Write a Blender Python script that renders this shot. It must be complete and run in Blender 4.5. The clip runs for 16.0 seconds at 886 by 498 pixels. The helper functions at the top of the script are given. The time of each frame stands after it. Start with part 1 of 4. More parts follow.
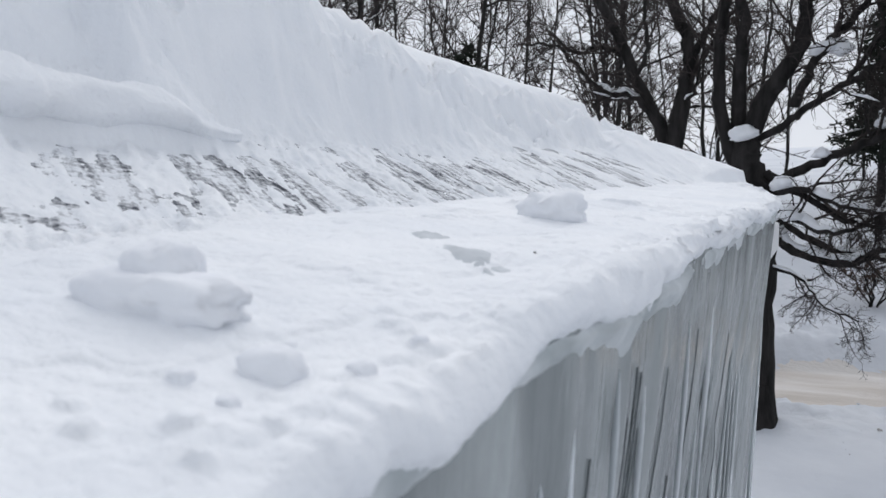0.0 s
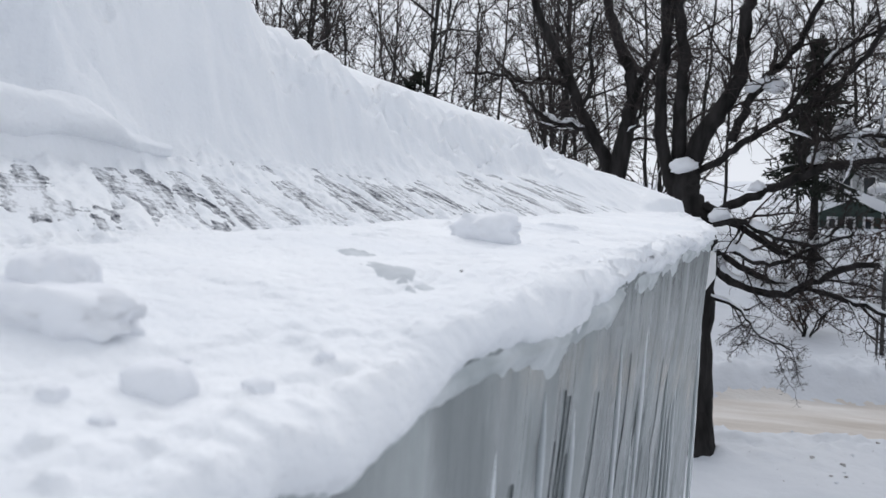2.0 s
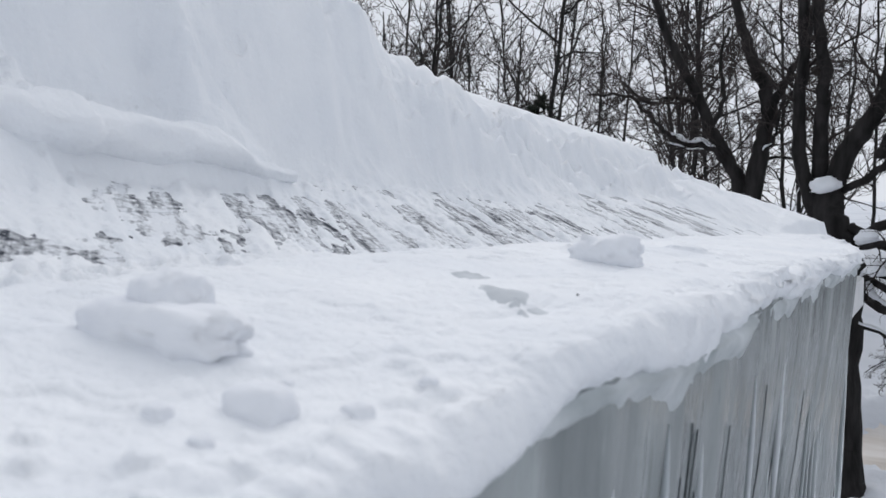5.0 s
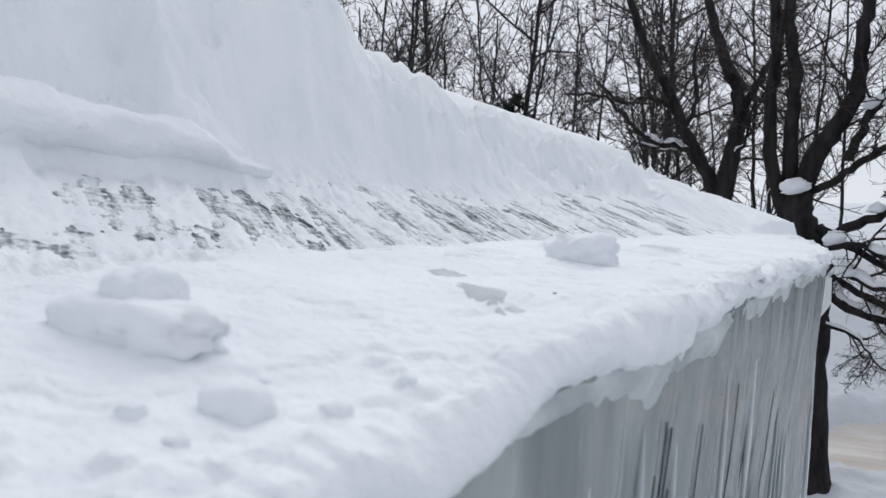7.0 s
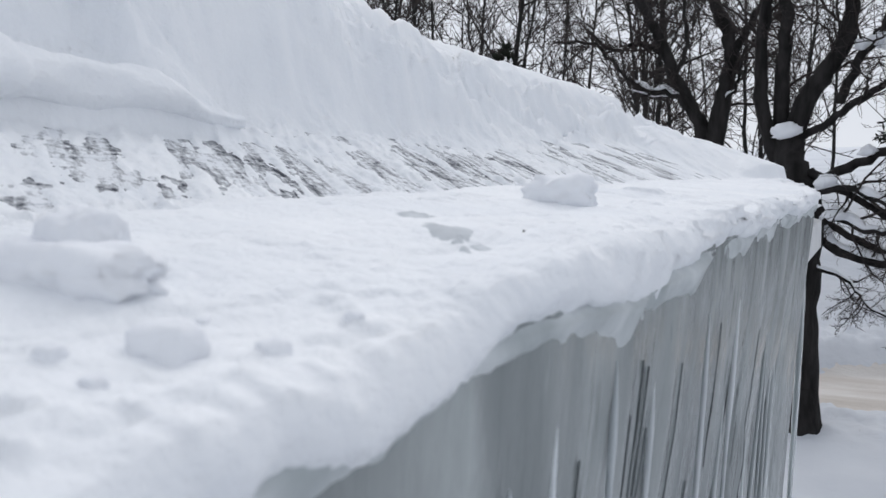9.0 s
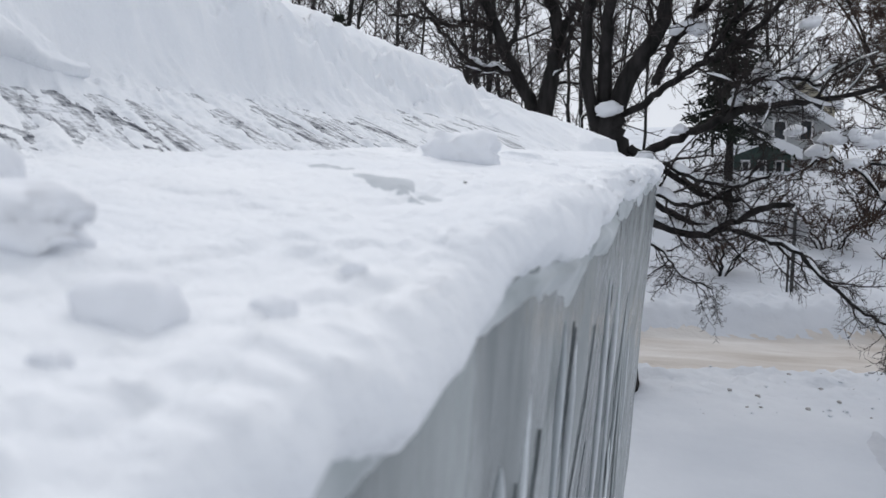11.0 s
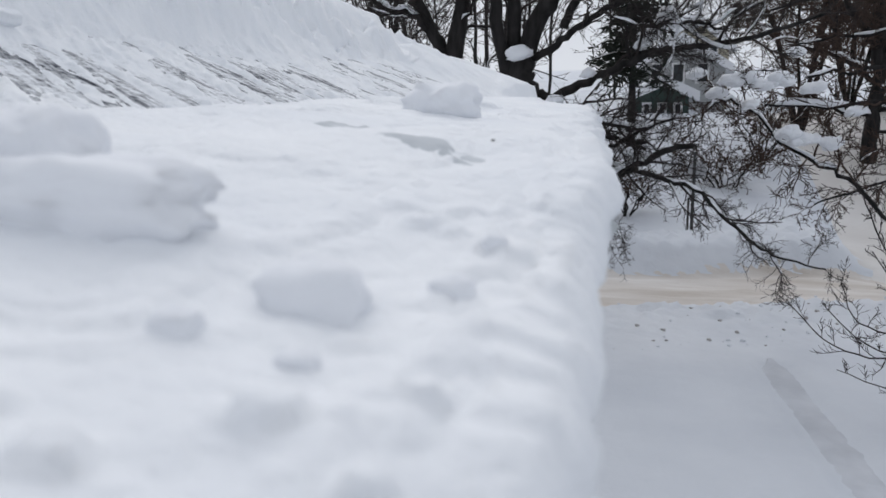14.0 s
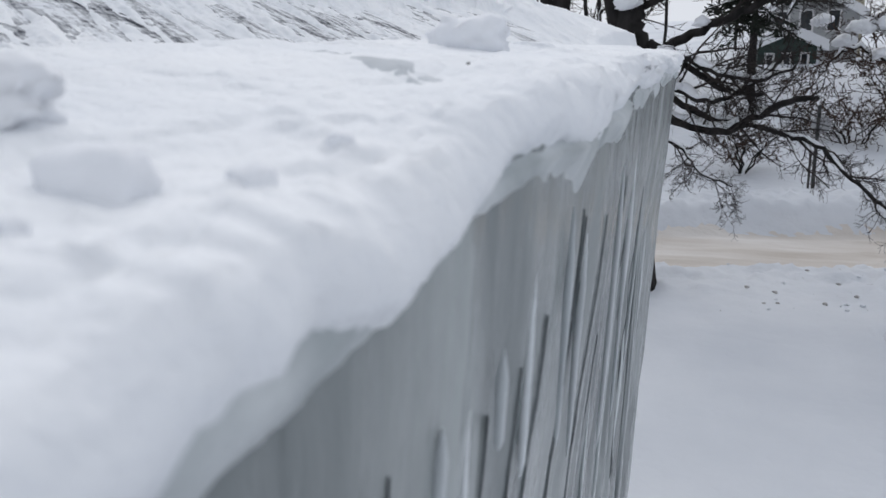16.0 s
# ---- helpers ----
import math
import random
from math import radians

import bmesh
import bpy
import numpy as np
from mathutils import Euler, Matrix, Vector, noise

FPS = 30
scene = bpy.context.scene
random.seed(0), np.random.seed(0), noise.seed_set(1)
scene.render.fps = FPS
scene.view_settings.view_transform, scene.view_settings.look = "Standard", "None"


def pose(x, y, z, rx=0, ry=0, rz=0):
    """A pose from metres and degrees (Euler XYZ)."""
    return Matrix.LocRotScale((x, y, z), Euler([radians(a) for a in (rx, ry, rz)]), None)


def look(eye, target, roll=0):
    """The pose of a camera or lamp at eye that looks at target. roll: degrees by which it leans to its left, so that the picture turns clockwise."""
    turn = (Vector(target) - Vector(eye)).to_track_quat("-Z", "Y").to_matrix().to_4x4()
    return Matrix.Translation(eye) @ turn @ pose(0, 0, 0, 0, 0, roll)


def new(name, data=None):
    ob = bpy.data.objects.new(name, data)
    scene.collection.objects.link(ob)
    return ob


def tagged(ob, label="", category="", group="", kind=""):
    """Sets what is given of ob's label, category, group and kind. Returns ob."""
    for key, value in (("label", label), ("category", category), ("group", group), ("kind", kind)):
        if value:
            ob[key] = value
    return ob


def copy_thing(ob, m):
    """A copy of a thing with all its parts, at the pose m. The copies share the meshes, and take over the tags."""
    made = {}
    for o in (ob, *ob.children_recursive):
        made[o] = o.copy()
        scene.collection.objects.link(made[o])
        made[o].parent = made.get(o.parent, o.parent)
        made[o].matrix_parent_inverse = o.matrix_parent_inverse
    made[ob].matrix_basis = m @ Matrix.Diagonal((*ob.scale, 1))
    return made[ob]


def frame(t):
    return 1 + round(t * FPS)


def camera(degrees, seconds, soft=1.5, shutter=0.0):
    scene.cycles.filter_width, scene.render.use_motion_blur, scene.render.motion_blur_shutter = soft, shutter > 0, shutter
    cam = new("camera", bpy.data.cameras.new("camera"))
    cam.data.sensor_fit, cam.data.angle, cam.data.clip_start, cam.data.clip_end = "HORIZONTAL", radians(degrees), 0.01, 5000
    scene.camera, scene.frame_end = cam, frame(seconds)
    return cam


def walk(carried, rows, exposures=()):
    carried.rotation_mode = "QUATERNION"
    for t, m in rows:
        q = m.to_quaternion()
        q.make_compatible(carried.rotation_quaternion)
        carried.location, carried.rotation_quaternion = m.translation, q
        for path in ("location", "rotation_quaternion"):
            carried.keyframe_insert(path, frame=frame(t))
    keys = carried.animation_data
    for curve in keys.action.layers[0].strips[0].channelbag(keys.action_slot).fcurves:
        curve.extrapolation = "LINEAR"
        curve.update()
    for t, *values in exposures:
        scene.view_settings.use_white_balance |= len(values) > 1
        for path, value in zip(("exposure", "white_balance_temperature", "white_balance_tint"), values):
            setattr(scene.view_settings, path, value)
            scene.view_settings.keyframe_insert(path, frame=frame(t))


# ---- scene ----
cam = camera(58.8, 16.0)
# a phone lens: things a hand away go soft
cam.data.dof.use_dof, cam.data.dof.focus_distance, cam.data.dof.aperture_fstop = True, 2.2, 13.0
PATH = [
    (0, (0.144, -0.386, 0.079), (-0.742, 1.398, -0.102), -0.6),
    (0.5, (0.149, -0.385, 0.076), (-0.708, 1.414, -0.09), -0.4),
    (1, (0.158, -0.374, 0.077), (-0.645, 1.453, -0.047), -0.2),
    (1.5, (0.155, -0.36, 0.074), (-0.587, 1.494, -0.036), 0.2),
    (2, (0.152, -0.363, 0.071), (-0.613, 1.481, -0.044), 0.6),
    (2.5, (0.152, -0.357, 0.068), (-0.64, 1.476, -0.058), 0.6),
    (3, (0.15, -0.352, 0.066), (-0.686, 1.459, -0.076), 0.3),
    (3.5, (0.146, -0.346, 0.067), (-0.859, 1.379, -0.048), -0.6),
    (4, (0.145, -0.35, 0.06), (-1.047, 1.254, -0.01), -1.2),
    (4.5, (0.142, -0.342, 0.066), (-1.01, 1.292, 0.011), -0.3),
    (5, (0.152, -0.345, 0.069), (-0.894, 1.359, 0.013), 0.2),
    (7.5, (0.148, -0.343, 0.069), (-0.837, 1.397, 0.003), 0.6),
    (8, (0.159, -0.339, 0.069), (-0.825, 1.4, -0.027), -0.0),
    (10.5, (0.121, -0.292, 0.035), (-0.734, 1.497, -0.228), -0.9),
    (11, (0.07, -0.294, 0.039), (-0.51, 1.605, -0.205), 0.0),
    (11.5, (0.011, -0.304, 0.054), (-0.38, 1.643, -0.183), 0.1),
    (12, (-0.006, -0.297, 0.049), (-0.307, 1.664, -0.201), -0.2),
    (12.5, (-0.015, -0.298, 0.05), (-0.281, 1.662, -0.241), -0.3),
    (13, (-0.019, -0.301, 0.047), (-0.31, 1.65, -0.284), 0.0),
    (13.5, (-0.01, -0.302, 0.047), (-0.337, 1.637, -0.317), -0.4),
    (14, (-0.007, -0.304, 0.047), (-0.358, 1.628, -0.333), -0.6),
    (14.5, (-0.005, -0.305, 0.046), (-0.377, 1.62, -0.348), -0.7),
    (15, (0.02, -0.306, 0.042), (-0.408, 1.605, -0.365), -0.7),
    (15.5, (0.041, -0.299, 0.039), (-0.454, 1.591, -0.389), -0.9),
    (16, (0.074, -0.28, 0.026), (-0.537, 1.562, -0.457), -1.4),
]
EXPOSURES = [(0, 0.12, 6490, 11.5), (2, 0.20, 6490, 11.5), (3, 0.17, 6490, 11.5), (4, -0.01, 6490, 11.5), (5, 0.07, 6490, 11.5), (7.5, 0.12, 6490, 11.5), (10.5, 0.12, 6490, 11.5), (12.5, 0.16, 6490, 11.5), (14.5, -0.03, 6490, 11.5), (16, 0.06, 6490, 11.5)]
walk(cam, [(t, look(eye, target, roll)) for t, eye, target, roll in PATH], EXPOSURES)

# ---- world and light: an overcast winter day ----
world = bpy.data.worlds.new("overcast")
scene.world = world
world.use_nodes = True
wn, wl = world.node_tree.nodes, world.node_tree.links
wn.clear()
sky = wn.new("ShaderNodeTexSky")
sky.sky_type, sky.sun_disc = "NISHITA", False
sky.sun_elevation, sky.sun_rotation = radians(38), radians(-25)
grey = wn.new("ShaderNodeHueSaturation")
grey.inputs["Saturation"].default_value = 0.12
cloud = wn.new("ShaderNodeMix")
cloud.data_type = "RGBA"
cloud.inputs["Factor"].default_value = 0.82
cloud.inputs["B"].default_value = (8.6, 9.2, 10.1, 1)
back = wn.new("ShaderNodeBackground")
back.inputs["Strength"].default_value = 0.076
wo = wn.new("ShaderNodeOutputWorld")
wl.new(sky.outputs[0], grey.inputs["Color"])
wl.new(grey.outputs[0], cloud.inputs["A"])
wl.new(cloud.outputs["Result"], back.inputs["Color"])
wl.new(back.outputs[0], wo.inputs[0])

sun = new("sun", bpy.data.lights.new("sun", "SUN"))
sun.data.energy, sun.data.angle, sun.data.color = 1.3, radians(60), (1.0, 0.98, 0.95)
sun.matrix_world = look((0, 0, 0), (0.35, -0.75, -0.65))


# ---- materials ----
def material(name, low, high, rough=0.6, scale=6.0, detail=4.0, stretch=(1, 1, 1), bump=0.2, bump_scale=60.0, spec=0.3,
             transmission=0.0, per_object=0.0, ior=1.45, distance=0.004, dust=None, blotch=None):
    m = bpy.data.materials.new(name)
    m.use_nodes = True
    n, l = m.node_tree.nodes, m.node_tree.links
    p = n["Principled BSDF"]
    co = n.new("ShaderNodeTexCoord")
    mp = n.new("ShaderNodeMapping")
    mp.inputs["Scale"].default_value = stretch
    l.new(co.outputs["Object"], mp.inputs["Vector"])
    a = n.new("ShaderNodeTexNoise")
    a.inputs["Scale"].default_value, a.inputs["Detail"].default_value = scale, detail
    l.new(mp.outputs[0], a.inputs["Vector"])
    ramp = n.new("ShaderNodeMapRange")
    ramp.inputs[1].default_value, ramp.inputs[2].default_value = 0.3, 0.7
    l.new(a.outputs[0], ramp.inputs[0])
    mix = n.new("ShaderNodeMix")
    mix.data_type = "RGBA"
    mix.inputs["A"].default_value, mix.inputs["B"].default_value = (*low, 1), (*high, 1)
    l.new(ramp.outputs[0], mix.inputs["Factor"])
    out = mix.outputs["Result"]
    for extra in (blotch, dust):
        # a second pattern over the first: colour, scale, stretch, from, to
        if extra:
            tint, size, pull, lo, hi = extra
            mp2 = n.new("ShaderNodeMapping")
            mp2.inputs["Scale"].default_value = pull
            l.new(co.outputs["Object"], mp2.inputs["Vector"])
            c = n.new("ShaderNodeTexNoise")
            c.inputs["Scale"].default_value, c.inputs["Detail"].default_value, c.inputs["Roughness"].default_value = size, 6, 0.65
            l.new(mp2.outputs[0], c.inputs["Vector"])
            r2 = n.new("ShaderNodeMapRange")
            r2.inputs[1].default_value, r2.inputs[2].default_value = lo, hi
            l.new(c.outputs[0], r2.inputs[0])
            mx = n.new("ShaderNodeMix")
            mx.data_type = "RGBA"
            mx.inputs["B"].default_value = (*tint, 1)
            l.new(out, mx.inputs["A"])
            l.new(r2.outputs[0], mx.inputs["Factor"])
            out = mx.outputs["Result"]
    if per_object:
        info = n.new("ShaderNodeObjectInfo")
        hs = n.new("ShaderNodeHueSaturation")
        mr = n.new("ShaderNodeMapRange")
        mr.inputs[3].default_value, mr.inputs[4].default_value = 1 - per_object, 1 + per_object
        l.new(info.outputs["Random"], mr.inputs[0])
        l.new(mr.outputs[0], hs.inputs["Value"])
        l.new(out, hs.inputs["Color"])
        out = hs.outputs[0]
    l.new(out, p.inputs["Base Color"])
    b = n.new("ShaderNodeTexNoise")
    b.inputs["Scale"].default_value, b.inputs["Detail"].default_value = bump_scale, 5
    l.new(mp.outputs[0], b.inputs["Vector"])
    bp = n.new("ShaderNodeBump")
    bp.inputs["Strength"].default_value, bp.inputs["Distance"].default_value = bump, distance
    l.new(b.outputs[0], bp.inputs["Height"])
    l.new(bp.outputs[0], p.inputs["Normal"])
    p.inputs["Roughness"].default_value = rough
    p.inputs["Specular IOR Level"].default_value = spec
    p.inputs["Transmission Weight"].default_value = transmission
    p.inputs["IOR"].default_value = ior
    return m


SNOW = material("roof_snow", (0.80, 0.825, 0.86), (0.88, 0.895, 0.915), 0.75, 5, 5, bump=0.6, bump_scale=110, spec=0.15, distance=0.005)
CHUNK = material("chunk_snow", (0.78, 0.80, 0.84), (0.87, 0.885, 0.91), 0.8, 20, 4, bump=0.4, bump_scale=70, spec=0.15)
GROUND = material("ground_snow", (0.60, 0.63, 0.68), (0.72, 0.745, 0.785), 0.8, 0.6, 6, bump=0.5, bump_scale=5, spec=0.1, distance=0.05)
TRACK = material("grey_track_snow", (0.50, 0.52, 0.56), (0.62, 0.64, 0.68), 0.7, 2.5, 6, bump=0.5, bump_scale=14, spec=0.15, distance=0.02)
SIDE_ROAD = material("packed_side_snow", (0.60, 0.575, 0.55), (0.72, 0.705, 0.69), 0.8, 0.5, 6, (1.0, 1.0, 1), 0.5, 7, 0.1, distance=0.03)
ROAD = material("packed_road_snow", (0.55, 0.50, 0.45), (0.74, 0.71, 0.68), 0.75, 0.5, 6, (1.0, 6.0, 1), 0.5, 9, 0.15, distance=0.03)
ICE = material("grey_ice", (0.22, 0.245, 0.25), (0.45, 0.48, 0.48), 0.16, 3.0, 7, (3.0, 3.0, 0.7), 0.6, 9, 0.5, 0.16, 0.0, 1.31, 0.012,
               blotch=((0.50, 0.54, 0.54), 7, (1.6, 1.6, 0.5), 0.50, 0.72), dust=((0.10, 0.115, 0.12), 5, (9, 9, 0.3), 0.60, 0.70))
# near-black colour standing in for the shade inside gaps in the ice
GAP_DARK = material("ice_gap_shade", (0.035, 0.042, 0.046), (0.16, 0.18, 0.185), 0.12, 30, 4, (1, 1, 0.3), 0.3, 40, 0.5, 0.0, 0.0, 1.31, 0.003)
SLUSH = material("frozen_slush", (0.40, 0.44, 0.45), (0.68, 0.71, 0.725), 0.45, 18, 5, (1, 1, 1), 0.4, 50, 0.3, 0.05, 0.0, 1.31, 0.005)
CLEAR = material("icicle_ice", (0.36, 0.395, 0.40), (0.62, 0.66, 0.67), 0.12, 4.0, 5, (8, 8, 0.5), 0.3, 8, 0.5, 0.35, 0.22, 1.31, 0.006)
FROSTED = material("frosted_ice", (0.50, 0.54, 0.56), (0.78, 0.81, 0.83), 0.3, 9, 4, (3, 3, 0.6), 0.3, 30, 0.5, 0.15, 0.1, 1.31, 0.004)
GLAZE = material("grey_glaze", (0.40, 0.43, 0.46), (0.66, 0.69, 0.72), 0.75, 22, 4, (1, 1, 1), 0.3, 60, 0.1, distance=0.003)


def shingle_material():
    """Dark wet shingles, dragged over with thin streaks of snow that follow the shovel."""
    m = bpy.data.materials.new("wet_asphalt_shingle")
    m.use_nodes = True
    n, l = m.node_tree.nodes, m.node_tree.links
    p = n["Principled BSDF"]
    co = n.new("ShaderNodeTexCoord")
    turn = n.new("ShaderNodeMapping")
    turn.inputs["Rotation"].default_value = (0, 0, radians(-147))
    l.new(co.outputs["Object"], turn.inputs["Vector"])

    def noise_at(source, scale, detail, stretch=(1, 1, 1)):
        mp = n.new("ShaderNodeMapping")
        mp.inputs["Scale"].default_value = stretch
        l.new(source, mp.inputs["Vector"])
        t = n.new("ShaderNodeTexNoise")
        t.inputs["Scale"].default_value, t.inputs["Detail"].default_value, t.inputs["Roughness"].default_value = scale, detail, 0.65
        l.new(mp.outputs[0], t.inputs["Vector"])
        return t.outputs[0]

    def weigh(a, b, share):
        t = n.new("ShaderNodeMix")
        t.inputs["Factor"].default_value = share
        l.new(a, t.inputs["A"])
        l.new(b, t.inputs["B"])
        return t.outputs["Result"]

    streak = noise_at(turn.outputs[0], 1.0, 5, (9, 62, 9))
    crumb = noise_at(co.outputs["Object"], 120, 4)
    patch = noise_at(co.outputs["Object"], 11, 3)
    cover = weigh(weigh(streak, crumb, 0.45), patch, 0.25)
    r = n.new("ShaderNodeMapRange")
    r.inputs[1].default_value, r.inputs[2].default_value = 0.418, 0.545
    l.new(cover, r.inputs[0])
    grit = n.new("ShaderNodeMix")
    grit.data_type = "RGBA"
    grit.inputs["A"].default_value, grit.inputs["B"].default_value = (0.014, 0.017, 0.024, 1), (0.085, 0.095, 0.12, 1)
    l.new(noise_at(co.outputs["Object"], 70, 5), grit.inputs["Factor"])
    snowy = n.new("ShaderNodeMix")
    snowy.data_type = "RGBA"
    snowy.inputs["B"].default_value = (0.79, 0.81, 0.84, 1)
    l.new(grit.outputs["Result"], snowy.inputs["A"])
    l.new(r.outputs[0], snowy.inputs["Factor"])
    l.new(snowy.outputs["Result"], p.inputs["Base Color"])
    bp = n.new("ShaderNodeBump")
    bp.inputs["Strength"].default_value, bp.inputs["Distance"].default_value = 0.7, 0.004
    l.new(cover, bp.inputs["Height"])
    l.new(bp.outputs[0], p.inputs["Normal"])
    p.inputs["Roughness"].default_value, p.inputs["Specular IOR Level"].default_value = 0.9, 0.08
    return m


DECK = shingle_material()
BARK = material("wet_bark", (0.010, 0.0095, 0.0095), (0.038, 0.0355, 0.035), 0.85, 9, 6, (1, 1, 0.25), 0.8, 30, 0.15, distance=0.02)
TWIG = material("twig_bark", (0.022, 0.019, 0.019), (0.065, 0.056, 0.054), 0.85, 5, 3, bump=0.2, bump_scale=50, spec=0.1)
RUSSET = material("russet_twig", (0.035, 0.024, 0.02), (0.085, 0.06, 0.05), 0.85, 5, 3, bump=0.2, bump_scale=50, spec=0.1)
NEEDLE = material("dark_needles", (0.008, 0.012, 0.009), (0.03, 0.036, 0.028), 0.8, 3, 4, bump=0.2, bump_scale=40, spec=0.15)
BRANCH_SNOW = material("branch_snow", (0.80, 0.82, 0.86), (0.88, 0.895, 0.92), 0.8, 3, 4, bump=0.4, bump_scale=25, spec=0.1, distance=0.02)
SIDING = material("grey_siding", (0.32, 0.33, 0.34), (0.42, 0.43, 0.43), 0.7, 2, 4, (1, 1, 6), 0.2, 30)
TAN = material("tan_siding", (0.34, 0.31, 0.24), (0.44, 0.41, 0.33), 0.7, 2, 4, (1, 1, 6), 0.2, 30)
GREEN_TRIM = material("dark_green_paint", (0.03, 0.05, 0.045), (0.06, 0.085, 0.075), 0.6, 3, 3)
TRIM = material("white_paint", (0.66, 0.67, 0.68), (0.78, 0.78, 0.78), 0.5, 8, 3)
GLASS = material("dark_window_glass", (0.02, 0.024, 0.028), (0.05, 0.055, 0.06), 0.08, 2, 2, bump=0.0, spec=0.6)
METAL = material("dark_post_metal", (0.03, 0.03, 0.032), (0.08, 0.08, 0.08), 0.6, 12, 4, bump=0.2, bump_scale=80)
SIGN_BACK = material("bare_sign_back", (0.30, 0.31, 0.33), (0.42, 0.43, 0.45), 0.45, 6, 4)
SIGN_GREEN = material("green_sign_sheet", (0.005, 0.09, 0.07), (0.01, 0.13, 0.10), 0.4, 4, 3)
SIGN_WHITE = material("white_sign_sheet", (0.75, 0.76, 0.76), (0.82, 0.82, 0.82), 0.4, 4, 3)
DIRT = material("frozen_dirt", (0.20, 0.19, 0.185), (0.46, 0.45, 0.445), 0.9, 12, 4, bump=0.6, bump_scale=40)
HAZE = material("far_woods", (0.06, 0.055, 0.055), (0.14, 0.13, 0.13), 0.9, 2, 4)


# ---- mesh helpers ----
def mesh_of(name, verts, faces, mat, smooth=True):
    me = bpy.data.meshes.new(name)
    me.from_pydata([tuple(v) for v in verts], [], faces)
    me.materials.append(mat)
    if smooth:
        me.polygons.foreach_set("use_smooth", [True] * len(me.polygons))
    me.update()
    return me


def piece(name, verts, faces, mat, parent=None, label="", smooth=True):
    ob = new(name, mesh_of(name, verts, faces, mat, smooth))
    ob.parent = parent
    if label:
        ob["label"] = label
    return ob


def part(name, bm, mat, parent=None, label="", smooth=False):
    me = bpy.data.meshes.new(name)
    bm.to_mesh(me)
    bm.free()
    me.materials.append(mat)
    if smooth:
        me.polygons.foreach_set("use_smooth", [True] * len(me.polygons))
    ob = new(name, me)
    ob.parent = parent
    if label:
        ob["label"] = label
    return ob


def thing(name, at, label, category, group="", kind=""):
    ob = new(name)
    ob.location = at
    return tagged(ob, label, category, group, kind)


def box(bm, x0, x1, y0, y1, z0, z1, bevel=0.0):
    r = bmesh.ops.create_cube(bm, size=1.0, matrix=Matrix.LocRotScale(((x0 + x1) / 2, (y0 + y1) / 2, (z0 + z1) / 2), None, (x1 - x0, y1 - y0, z1 - z0)))
    if bevel:
        edges = {e for v in r["verts"] for e in v.link_edges}
        bmesh.ops.bevel(bm, geom=list(edges), offset=bevel, segments=2, affect="EDGES")


def box_part(name, x0, x1, y0, y1, z0, z1, mat, parent=None, label="", bevel=0.0):
    bm = bmesh.new()
    box(bm, x0, x1, y0, y1, z0, z1, bevel)
    return part(name, bm, mat, parent, label)


def lattice(ix, iy, seed):
    h = np.sin(ix * 127.1 + iy * 311.7 + seed * 74.7) * 43758.5453
    return h - np.floor(h)


def value_noise(x, y, seed=0):
    """Smooth noise in -1..1 over numpy arrays."""
    ix, iy = np.floor(x), np.floor(y)
    fx, fy = x - ix, y - iy
    fx, fy = fx * fx * fx * (fx * (fx * 6 - 15) + 10), fy * fy * fy * (fy * (fy * 6 - 15) + 10)
    a, b = lattice(ix, iy, seed), lattice(ix + 1, iy, seed)
    c, d = lattice(ix, iy + 1, seed), lattice(ix + 1, iy + 1, seed)
    return 2 * ((a + (b - a) * fx) * (1 - fy) + (c + (d - c) * fx) * fy) - 1


def fbm(x, y, octaves=4, seed=0, gain=0.5):
    total, size = 0, 1.0
    c, s = math.cos(0.6), math.sin(0.6)
    for k in range(octaves):
        total = total + size * value_noise(x, y, seed + k * 13)
        x, y, size = (x * c - y * s) * 2.03, (x * s + y * c) * 2.03, size * gain
    return total


def smooth(a, b, x):
    t = np.clip((x - a) / (b - a), 0, 1)
    return t * t * (3 - 2 * t)


def sheet_faces(rows, cols):
    i = np.arange(rows - 1)[:, None] * cols + np.arange(cols - 1)[None, :]
    return np.stack([i, i + cols, i + cols + 1, i + 1], -1).reshape(-1, 4).tolist()


def graded(stops):
    """Samples along a line from (start, end, step) stretches."""
    out = []
    for a, b, step in stops:
        out.append(np.arange(a, b - step * 0.5, step))
    return np.concatenate(out + [np.array([stops[-1][1]])])


# ---- the roof: deck, snow, ice ----
SLOPE = 0.36
RAKE = 4.0


def deck_z(s):
    return 0.005 + SLOPE * (s - 0.38)


def eave_x(y):
    return 0.004 - 0.010 * smooth(0.15, -0.10, y) - 0.010 * smooth(-0.14, -0.20, y) - 0.19 * smooth(1.9, 3.7, y) + 0.006 * fbm(y * 5, y * 0 + 3.3, 3, 21) + 0.003 * fbm(y * 21, y * 0 + 1.7, 2, 22)


